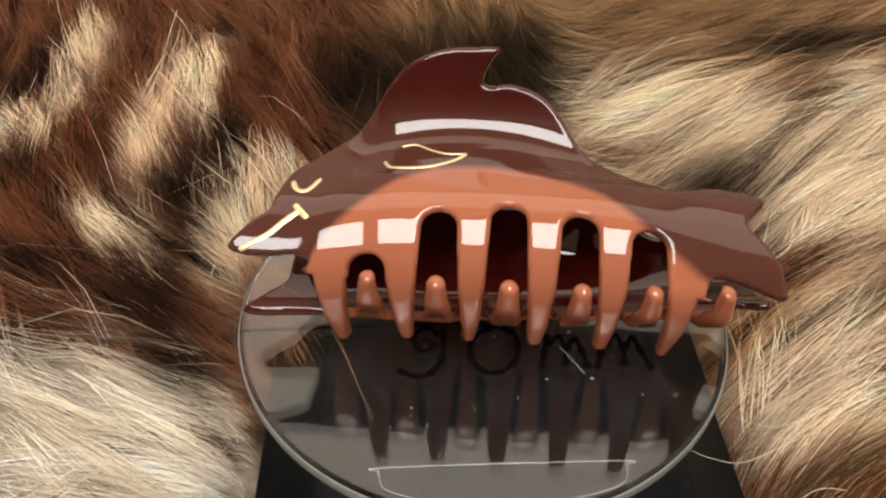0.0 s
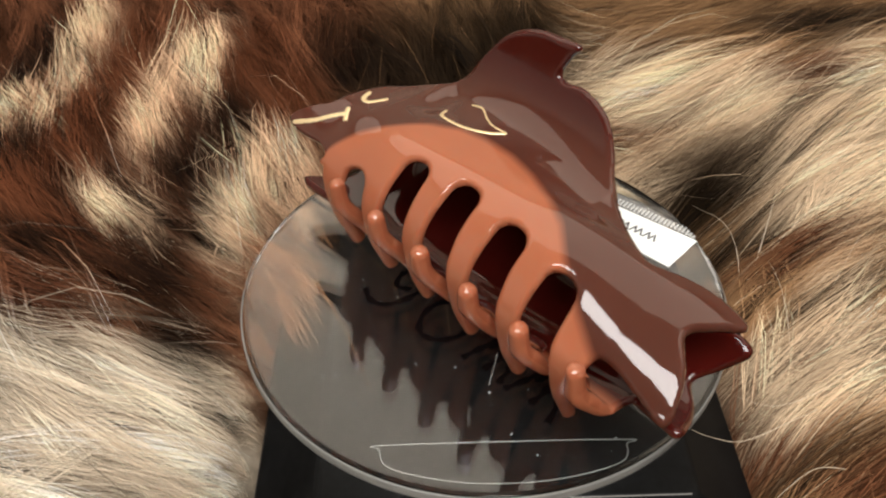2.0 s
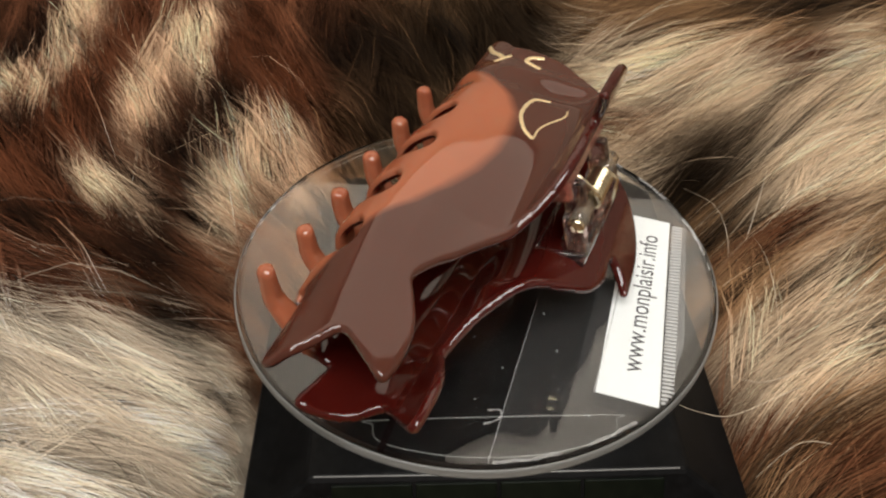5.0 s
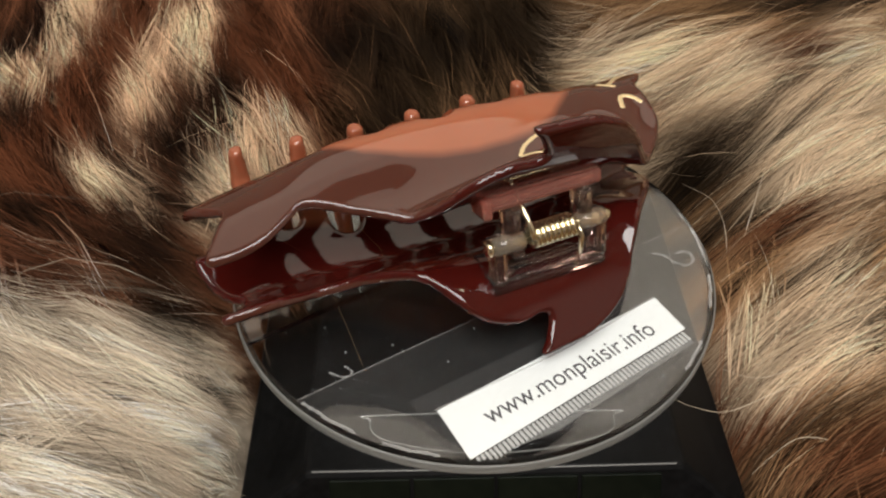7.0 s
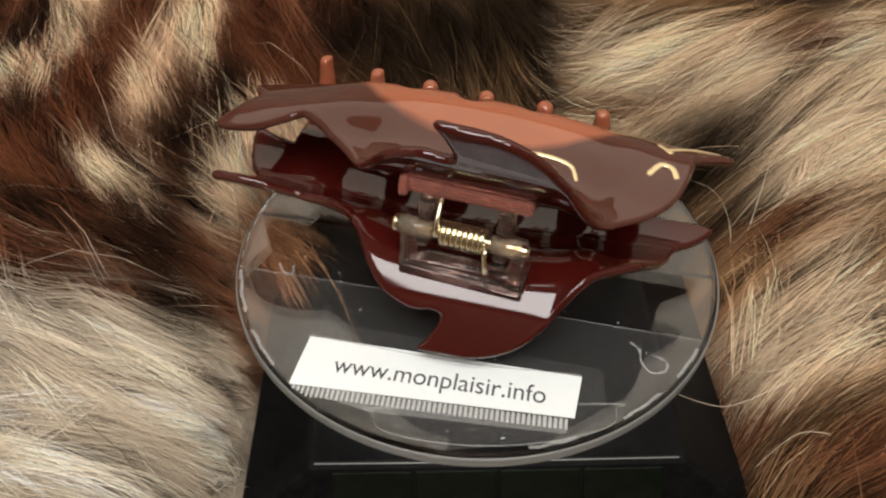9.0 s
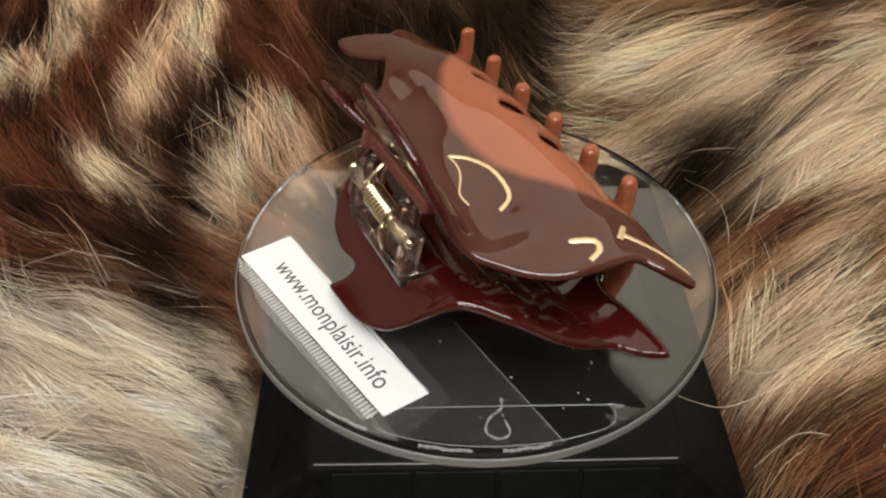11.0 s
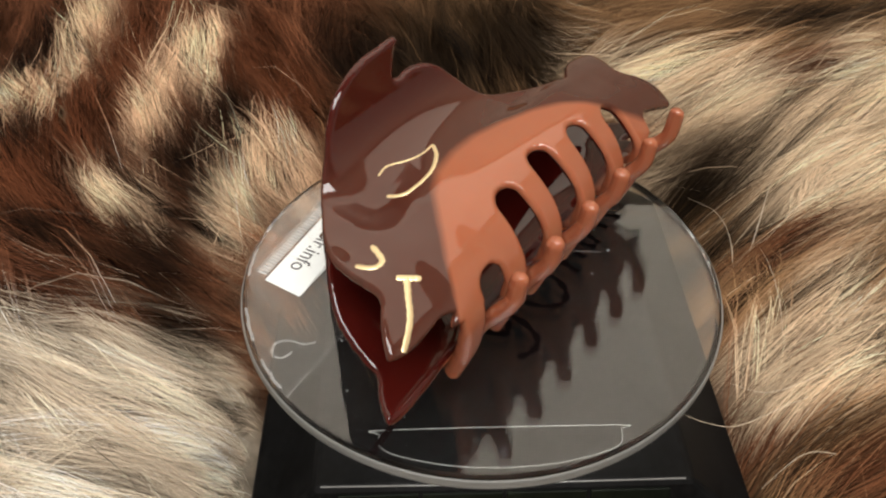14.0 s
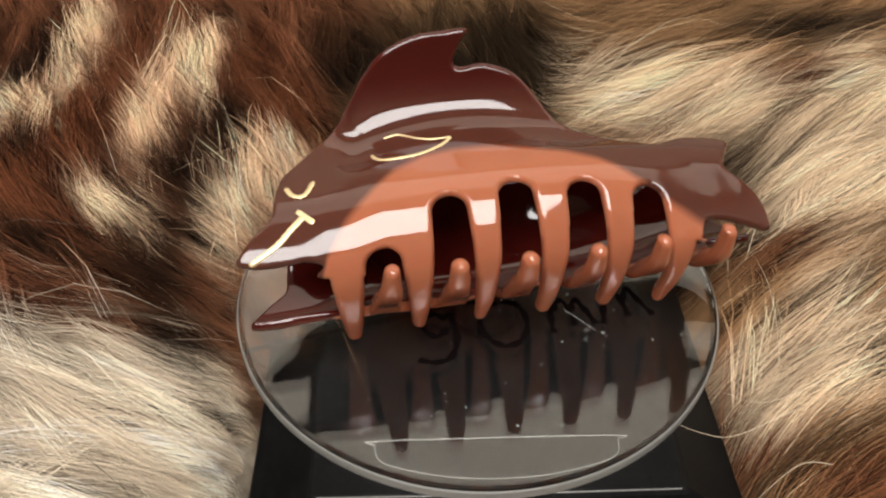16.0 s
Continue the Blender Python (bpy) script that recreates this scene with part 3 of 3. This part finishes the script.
def dust():
    """Tiny pale specks of dust and lint on the disc."""
    rng = np.random.default_rng(11)
    bm = bmesh.new()
    for i in range(90):
        r, a = (R - 0.002) * math.sqrt(rng.random()), rng.uniform(0, 2 * math.pi)
        s = rng.uniform(0.00004, 0.00011)
        m = pose(r * math.cos(a), r * math.sin(a), 0.0001 + s * 0.4, 0, 0, rng.uniform(0, 360)) @ Matrix.Diagonal((s * rng.uniform(1, 3.5), s, s * 0.7, 1))
        bmesh.ops.create_icosphere(bm, subdivisions=1, radius=1, matrix=m)
    tagged(part("dust", bm, M_PAPER, disc, "tiny pale dust specks"), kind="stuff")


dust()


# ---- hair claw ----
claw = tagged(new("hair_claw"), "dolphin-shaped hair claw in glossy brown and apricot plastic", "hair claw")
PROFILE = [(-35.8, -15.5), (-36.3, -11.5), (-37.2, -4), (-36.6, 3), (-34.6, 7.4), (-30.4, 11.0), (-24.4, 13.0), (-17, 11.2), (-10, 8.8), (-6, 8.4), (-2.7, 9.6),
           (-0.4, 12.1), (1.4, 15.2), (3.8, 20.4), (5.9, 25.7)]
PROF = spline(PROFILE, 12)
ARC = np.r_[0, np.cumsum(np.linalg.norm(np.diff(PROF, axis=0), axis=1))]
ARC = ARC - ARC[6 * 12]


BARREL = 2.0


def shell_point(x, a, side=1):
    """Middle surface of a half: x along the claw, a across it from the tooth tips (-) to the dorsal fin (+), in mm."""
    s, n = np.interp(a, ARC, PROF[:, 0]), np.interp(a, ARC, PROF[:, 1])
    tail = sstep((x - 22) / 22) * sstep((a + 14) / 6)
    nose, calm = sstep((-x - 16) / 16), sstep((-x - 19) / 8)
    # the head has no flare: it runs on straight where the fin turns up
    s0, n0, k = np.interp(14, ARC, PROF[:, 0]), np.interp(14, ARC, PROF[:, 1]), np.maximum(a - 14, 0)
    s = s + calm * (np.where(a > 14, s0 + 0.97 * k, s) - s)
    n = n + calm * (np.where(a > 14, n0 - 0.25 * k, n) - n)
    # the body is a barrel: its crest sinks towards head and tail
    n = n - BARREL * np.minimum(((x - 4) / 30) ** 2, 1.2) * sstep((a + 27) / 15) * sstep((17 - a) / 15) * (1 - sstep((-x - 18) / 9))
    n = n - 1.5 * np.minimum(((x + 3) / 16) ** 2, 1.6) * sstep((a - 6) / 7) * sstep((25 - a) / 8) * (1 - calm)
    sag = 0.0 if side > 0 else 1.0
    st = -24.3 + np.maximum(a, -14) * 0.97
    nt = 8.5 + 1.7 * sag - 0.008 * (1 - sag) * np.maximum(x - 32, 0) ** 2 - np.where(st < -22.5, 0.016 + 0.029 * sag, 0.028 + 0.017 * sag) * (st + 22.5) ** 2 - 0.032 * (1 - sag) * np.maximum(-27 - st, 0) ** 2
    s = s * (1 - tail) + st * tail + sag * 0.058 * (x - 2) * sstep((a + 17) / 8)
    # the lower teeth stand further out
    s = s - 2.4 * sag * sstep((-a - 15) / 11)
    n = (n * (1 - tail) + nt * tail - 1.6 * nose * sstep((a + 12) / 12) - 1.2 * nose) * side
    c, q = math.cos(radians(13)), math.sin(radians(13))
    return np.stack([x, 20 + s * c - n * q, 22 + s * q + n * c], -1)


def polygon_distance(px, py, poly):
    """Signed distance to a closed outline, negative inside."""
    best = np.full(px.shape, 1e9)
    inside = np.zeros(px.shape, bool)
    for (x0, y0), (x1, y1) in zip(poly, np.roll(poly, -1, 0)):
        dx, dy = x1 - x0, y1 - y0
        t = np.clip(((px - x0) * dx + (py - y0) * dy) / (dx * dx + dy * dy + 1e-9), 0, 1)
        best = np.minimum(best, (px - x0 - t * dx) ** 2 + (py - y0 - t * dy) ** 2)
        cross = (y0 > py) != (y1 > py)
        with np.errstate(divide="ignore", invalid="ignore"):
            xi = x0 + (py - y0) * dx / (dy if dy else 1e-9)
        inside ^= cross & (px < xi)
    d = np.sqrt(best)
    return np.where(inside, -d, d)


def capsule(px, py, x0, y0, x1, y1, r0, r1):
    dx, dy = x1 - x0, y1 - y0
    t = np.clip(((px - x0) * dx + (py - y0) * dy) / (dx * dx + dy * dy), 0, 1)
    return np.hypot(px - x0 - t * dx, py - y0 - t * dy) - (r0 + (r1 - r0) * t)


OUTLINE = [(-41.5, -8.6), (-40.8, -6.4), (-38.6, -3.4), (-35.7, -0.4), (-35.2, 3.4), (-34.7, 7), (-33.4, 11.4), (-30, 16.2), (-26.4, 20), (-22.4, 24), (-19.2, 27.2), (-14.8, 32),
           (-8.8, 34.9), (-2, 35.6), (1.3, 35.4), (-0.2, 33), (-1.5, 29.6), (0.2, 28.8), (4, 29.1), (9.2, 27.2), (13, 23.4), (16.5, 19.6),
           (22.8, 14.6), (28.5, 11), (32, 9.4), (34.5, 10.4), (39, 12.4), (44, 12.8), (48.4, 11.4), (46.2, 7.4), (43.8, 2.8), (46.6, -1), (48.6, -5),
           (49.2, -9.4), (44, -8.8), (40, -8.2), (36.8, -8.6), (35.8, -12)]


def claw_half(side):
    upper = side > 0
    step = 0.42
    xs, as_ = np.arange(-44, 52, step), np.arange(-35, 39, step)
    X, Acr = np.meshgrid(xs, as_)
    shift = 0.0 if upper else 5.8
    roots = [-24.8 + shift, -12.8 + shift, -1.6 + shift, 9.6 + shift, 21.0 + shift, 32.0 + shift]
    tips = [-24.2, -12.7, -2.0, 9.6, 21.0, 31.7] if upper else [-17.6, -7.0, 4.4, 15.7, 26.5, 37.3]
    ends = [-32.8, -31.6, -31.4, -31.6, -31.8, -33.2] if upper else [-30.6, -30.2, -30.0, -30.0, -30.4, -31.2]
    slots = [(-18.6, -11.6), (-7.2, -4.2), (4.0, -2.8), (15.4, -4.0), (26.6, -5.4)] if upper else \
            [(-12.6, -14.0), (-1.4, -12.0), (10.2, -11.0), (21.4, -12.0), (32.4, -14.0)]
    first = -28.2 + shift * 1.0
    body = OUTLINE + [(34 + shift, -13), (0, -13), (first + 1, -13), (first, -10.6), (first - 2.5, -9.4), (-34, -9.8), (-38.5, -9.8)]
    d = polygon_distance(X, Acr, spline(body, 6, True))
    for r, t, e in zip(roots, tips, ends):
        d = np.minimum(d, capsule(X, Acr, r, -9, t, e + 1.5, 3.1, 1.55))
    for c, top in slots:
        d = np.maximum(d, -capsule(X, Acr, c, top, c, -45, 2.85, 4.9))
    # cells clipped along the outline
    ny, nx = X.shape
    pid = -np.ones((ny, nx), int)
    pts, faces = [], []
    cache = {}

    def corner(i, j):
        if pid[i, j] < 0:
            pid[i, j] = len(pts)
            pts.append((X[i, j], Acr[i, j], -d[i, j]))
        return pid[i, j]

    def cut(i, j, k, l):
        key = (i, j, k, l) if (i, j) < (k, l) else (k, l, i, j)
        if key not in cache:
            i, j, k, l = key
            t = d[i, j] / (d[i, j] - d[k, l])
            cache[key] = len(pts)
            pts.append((X[i, j] + t * (X[k, l] - X[i, j]), Acr[i, j] + t * (Acr[k, l] - Acr[i, j]), 0.0))
        return cache[key]

    inside = d < -0.02
    d[(~inside) & (d <= 0.02)] = 0.02
    any_in = inside[:-1, :-1] | inside[1:, :-1] | inside[:-1, 1:] | inside[1:, 1:]
    for i, j in np.argwhere(any_in):
        ring = [(i, j), (i, j + 1), (i + 1, j + 1), (i + 1, j)]
        loop = []
        for q in range(4):
            a, b = ring[q], ring[(q + 1) % 4]
            if inside[a]:
                loop.append(corner(*a))
            if inside[a] != inside[b]:
                loop.append(cut(*a, *b))
        if len(loop) > 2:
            faces.append(loop)
    P = np.array(pts)
    mid = shell_point(P[:, 0], P[:, 1], side)
    e = 0.05
    tx = shell_point(P[:, 0] + e, P[:, 1], side) - shell_point(P[:, 0] - e, P[:, 1], side)
    ta = shell_point(P[:, 0], P[:, 1] + e, side) - shell_point(P[:, 0], P[:, 1] - e, side)
    nrm = np.cross(tx, ta)
    nrm /= np.linalg.norm(nrm, axis=1)[:, None]
    nrm *= side
    half = 0.88 + 0.6 * sstep((-P[:, 1] - 12) / 8)
    rim = np.clip(P[:, 2] / (0.8 + 0.5 * sstep((-P[:, 1] - 12) / 8)), 0, 1)
    thick = half * np.sqrt(np.clip(1 - (1 - rim) ** 2, 0, 1))
    count = len(P)
    edge = P[:, 2] < 1e-6
    inner_id = np.where(edge, np.arange(count), np.arange(count) + count)
    mid = mid - nrm * half[:, None]
    V = np.concatenate([mid + nrm * thick[:, None], mid - nrm * thick[:, None]]) * MM
    line = np.interp(P[:, 0], BELLY_X, BELLY_A)
    belly = np.clip(0.5 + (P[:, 1] - line) / 40, 0, 1)
    tooth = np.clip(0.5 + (P[:, 1] + 11.5) / 40, 0, 1)
    # the pieces of the half
    group = np.zeros(len(faces), int)
    centre = np.array([P[f].mean(0) for f in faces])
    group[(centre[:, 1] > 22.5) & (centre[:, 0] > -21) & (centre[:, 0] < 14)] = 1
    group[centre[:, 0] > 33.5] = 2
    low = centre[:, 1] < -13.5
    which = np.argmin(np.abs(centre[:, 0][:, None] - np.array(tips)[None]), 1)
    group[low] = 3 + which[low]
    # shared normals so that the pieces join without a seam
    fn = np.zeros_like(V)
    allf = []
    for f, g in zip(faces, group):
        o = list(f)
        i_ = [int(inner_id[q]) for q in f][::-1]
        allf.append((o, i_, g))
        for loop in (o, i_):
            a, b, c = V[loop[0]], V[loop[1]], V[loop[2]]
            w = np.cross(b - a, c - a)
            for q in loop:
                fn[q] += w
    root = tagged(new("upper_half" if upper else "lower_half"), "upper dolphin half" if upper else "lower dolphin half")
    # rises towards the fin, where the dark reflection goes into the colour
    red = sstep((P[:, 1] - 19) / 9)
    return root, V, fn, allf, belly, tooth, red


BELLY_X = [-45, -29, -27.4, -24, -19, -14.5, -9.5, -4, 2, 8, 14, 19.5, 25, 31, 36, 60]
BELLY_A = [-16, -14.5, -9, -3.5, 2, 6.6, 9.6, 10.6, 10.6, 9.2, 6.8, 3.6, -1.5, -6.0, -9, -16]


def build_half(side):
    root, V, fn, allf, belly, tooth, red = claw_half(side)
    bpy.data.objects.remove(root)
    ln = np.linalg.norm(fn, axis=1)
    fn = fn / np.maximum(ln, 1e-12)[:, None]
    if side < 0:
        fn = -fn
    B = np.concatenate([belly, belly])
    names = {0: "shell", 1: "dorsal_fin", 2: "tail_fluke"}
    shell = None
    for g in sorted({g for _, _, g in allf}):
        used, verts, faces, mats = {}, [], [], []
        for o, i_, k in allf:
            if k != g:
                continue
            for loop, mat in ((o, 0), (i_, 1)):
                if side < 0:
                    loop = loop[::-1]
                row = []
                for q in loop:
                    if q not in used:
                        used[q] = len(verts)
                        verts.append(q)
                    row.append(used[q])
                if len(set(row)) > 2:
                    faces.append(row)
                    mats.append(mat)
        me = bpy.data.meshes.new(names.get(g, "tooth"))
        me.from_pydata([tuple(V[q]) for q in verts], [], faces)
        me.materials.append(M_OUTER)
        me.materials.append(M_INNER)
        me.polygons.foreach_set("material_index", np.array(mats, np.int32))
        at = me.attributes.new("belly", "FLOAT", "POINT")
        at.data.foreach_set("value", B[verts].astype(np.float32))
        at = me.attributes.new("tooth", "FLOAT", "POINT")
        at.data.foreach_set("value", np.concatenate([tooth, tooth])[verts].astype(np.float32))
        at = me.attributes.new("fin", "FLOAT", "POINT")
        at.data.foreach_set("value", np.concatenate([red, red])[verts].astype(np.float32))
        me.shade_smooth()
        me.normals_split_custom_set_from_vertices([tuple(fn[q]) for q in verts])
        ob = new(names.get(g, "tooth"), me)
        if g == 0:
            shell = ob
            ob.parent = claw
            tagged(ob, "glossy brown shell with an apricot belly" if side > 0 else "glossy brown lower shell, deep red inside")
        else:
            ob.parent = shell
            tagged(ob, {1: "red-brown dorsal fin, darkened for its dark reflection", 2: "brown forked tail fluke"}.get(g, "apricot curved tooth"))
    return shell


upper, lower = build_half(1), build_half(-1)



def shell_stroke(points, width, name, label):
    """A raised gold stroke on the outside of the upper half; points across the shell as (x, a)."""
    p = spline(points, 10)
    t = np.gradient(p, axis=0)
    t /= np.linalg.norm(t, axis=1)[:, None] + 1e-9
    nrm2 = np.stack([-t[:, 1], t[:, 0]], -1)
    n = len(p)
    w = width / 2 * np.minimum(1, 0.55 + np.minimum(np.arange(n), np.arange(n)[::-1]) / 4)
    w = w * (0.94 + 0.08 * np.sin(np.arange(n) * 1.7))
    rows = []
    for off, lift in ((1.0, 0.0), (0.75, 0.13), (-0.75, 0.13), (-1.0, 0.0)):
        q = p + nrm2 * (w * off)[:, None]
        m0 = shell_point(q[:, 0], q[:, 1])
        e = 0.05
        tx = shell_point(q[:, 0] + e, q[:, 1]) - shell_point(q[:, 0] - e, q[:, 1])
        ta = shell_point(q[:, 0], q[:, 1] + e) - shell_point(q[:, 0], q[:, 1] - e)
        nn = np.cross(tx, ta)
        nn /= np.linalg.norm(nn, axis=1)[:, None]
        rows.append(m0 + nn * (lift - 0.02))
    verts = np.concatenate(rows) * MM
    faces = [(r * n + i, r * n + i + 1, (r + 1) * n + i + 1, (r + 1) * n + i) for r in range(3) for i in range(n - 1)]
    link_mesh(name, verts, faces, M_GOLD, upper, label, True)


shell_stroke([(-39.4, -8.9), (-35.2, -6.0), (-32.6, -3.2), (-30.4, -1.0)], 1.15, "mouth", "gold painted mouth line")
shell_stroke([(-31.4, 0.2), (-30.2, -1.2), (-28.9, -2.6)], 1.1, "mouth_corner", "gold painted mouth corner")
shell_stroke([(-33.0, 6.6), (-31.9, 4.2), (-30.0, 4.0), (-28.4, 7.4)], 1.05, "eye", "gold painted closed eye")
shell_stroke([(-18.0, 13.2), (-16.2, 10.6), (-10.6, 10.4), (-6.2, 12.4), (-3.8, 15.0)], 0.8, "flipper_line", "gold painted flipper line")
shell_stroke([(-3.8, 15.0), (-7.0, 14.9), (-9.6, 15.8), (-12.8, 17.6), (-15.4, 17.3)], 0.4, "flipper_line", "thin gold painted flipper line")


# ---- spring hinge ----
def sn(x, s, n):
    """A place from x, s along the claw's middle plane and n above it, all in mm from the hinge pin."""
    c, q = math.cos(radians(13)), math.sin(radians(13))
    return Vector((x, 20 + s * c - n * q, 22 + s * q + n * c)) * MM


def hinge():
    tilt = pose(0, 0, 0, 13, 0, 0)

    def block(name, x, s, n, w, d, h, mat, parent, label, bevel=0.0003, lean=0):
        bm = box(w * MM, d * MM, h * MM, (0, 0, 0), bevel)
        ob = part(name, bm, mat, parent, label)
        ob.matrix_basis = Matrix.Translation(sn(x, s, n)) @ tilt @ pose(0, 0, 0, lean, 0, 0)
        return ob

    block("lower_bracket", -3.4, -4.6, -7.3, 20.4, 8.6, 1.0, M_CLEAR, lower, "clear plastic lower bracket", 0.0004, -3)
    block("bracket_lip", -3.4, -0.6, -8.4, 20.6, 1.6, 1.5, M_CLEAR, lower, "clear plastic bracket lip", 0.0004)
    block("bracket_rib", -3.0, -3.0, -6.3, 14.0, 0.9, 0.8, M_CLEAR, lower, "clear plastic rib")
    for x in (5.6, -12.4):
        block("bracket_lug", x, -0.9, -3.2, 2.3, 3.6, 8.2, M_CLEAR, lower, "clear plastic hinge lug", 0.0006)
    block("upper_bracket", -3.1, -3.2, 6.4, 21.2, 4.6, 2.6, M_PINK, upper, "amber clear plastic bar", 0.0007, 6)
    for x in (2.9, -9.8):
        block("bracket_lug", x, -1.2, 2.3, 2.5, 3.6, 6.6, M_CLEAR, upper, "clear plastic hinge lug", 0.0006)
        block("lug_foot", x, -0.2, -1.6, 2.3, 3.2, 1.8, M_CLEAR, upper, "clear plastic lug foot", 0.0005)
    block("bar_ridge", -3.1, -1.6, 8.2, 19.6, 0.9, 0.9, M_PINK, upper, "amber clear plastic ridge", 0.0003, 6)
    block("bar_end", 7.0, -2.6, 6.2, 1.6, 5.2, 3.4, M_PINK, upper, "rounded end of the amber bar", 0.0006, 6)
    # moulded rim of the lower bracket, with a round boss in one corner
    rim = [(6.6, -0.3, -7.0), (6.6, -8.2, -6.3), (-13.4, -8.2, -6.3), (-13.4, -0.3, -7.0), (6.6, -0.3, -7.0)]
    for (xa, sa, na), (xb, sb, nb) in zip(rim, rim[1:]):
        v, f = rod([sn(xa, sa, na), sn((xa + xb) / 2, (sa + sb) / 2, (na + nb) / 2), sn(xb, sb, nb)], 0.00042, 8)
        link_mesh("bracket_rim", v, f, M_CLEAR, lower, "clear moulded rim", True)
    for depth in (-2.2, -4.4):
        v, f = rod([sn(3.2, depth, -6.5), sn(-3, depth, -6.4), sn(-9.6, depth, -6.5)], 0.0003, 6)
        link_mesh("bracket_slot", v, f, M_CLEAR, lower, "thin clear moulded line", True)
    ring = [sn(3.8 + 0.9 * math.cos(q * 0.524), -1.6 + 0.9 * math.sin(q * 0.524), -6.2) for q in range(13)]
    v, f = rod(ring, 0.0003, 6)
    link_mesh("bracket_boss", v, f, M_CLEAR, lower, "small round moulded boss", True)
    v, f = rod([sn(8.0, 0, 0), sn(7.8, 0, 0), sn(7.2, 0, 0), sn(7.1, 0, 0), sn(-13.6, 0, 0), sn(-14.2, 0, 0)], 0.00095, 16, [0.9, 1.5, 1.5, 1, 1, 0.7])
    link_mesh("pin", v, f, M_BRASS, claw, "pale brass hinge pin", True)
    for x0, x1 in ((6.8, 1.6), (-8.2, -13.0)):
        v, f = rod([sn(x0, 0, 0), sn((x0 + x1) / 2, 0, 0), sn(x1, 0, 0)], 0.0015, 16)
        link_mesh("sleeve", v, f, M_SLEEVE, claw, "clear plastic pin sleeve", True)
    turns, pts = 9, []
    for i in range(turns * 20 + 1):
        a = 2 * math.pi * i / 20
        pts.append(sn(0.4 - 7.9 * i / (turns * 20), 1.75 * math.cos(a), 1.75 * math.sin(a)))
    head = [sn(0.9, -3.6, 6.0), sn(0.8, -1.0, 5.0), sn(0.6, 1.2, 2.4)]
    foot = [sn(-7.7, 2.4, -1.0), sn(-7.9, 1.6, -4.0), sn(-8.0, 0.0, -7.8)]
    v, f = rod(head + pts + foot, 0.00042, 8)
    link_mesh("spring", v, f, M_BRASS, claw, "coiled brass wire spring", True)


hinge()


# ---- movement ----
TURN = [(0.0, 0.0), (0.5, -10.7), (1.0, -22.0), (1.5, -33.3), (2.0, -44.2), (2.5, -55.1), (3.0, -66.0), (3.5, -77.1), (4.3, -94.4), (5.1, -111.6),
        (6.0, -130.8), (6.5, -141.0), (7.0, -151.3), (7.5, -162.1), (8.0, -172.9), (8.5, -183.5), (9.0, -194.0), (9.8, -211.2), (10.6, -228.5),
        (11.5, -248.0), (12.0, -258.9), (12.5, -269.7), (13.0, -280.3), (13.5, -291.0), (14.0, -301.7), (14.5, -312.6), (15.0, -323.6),
        (15.5, -334.7), (16.0, -345.7)]


def motions():
    for thing in (disc, claw):
        walk(thing, [(t, pose(0, 0, 0, 0, 0, a)) for t, a in TURN])


motions()
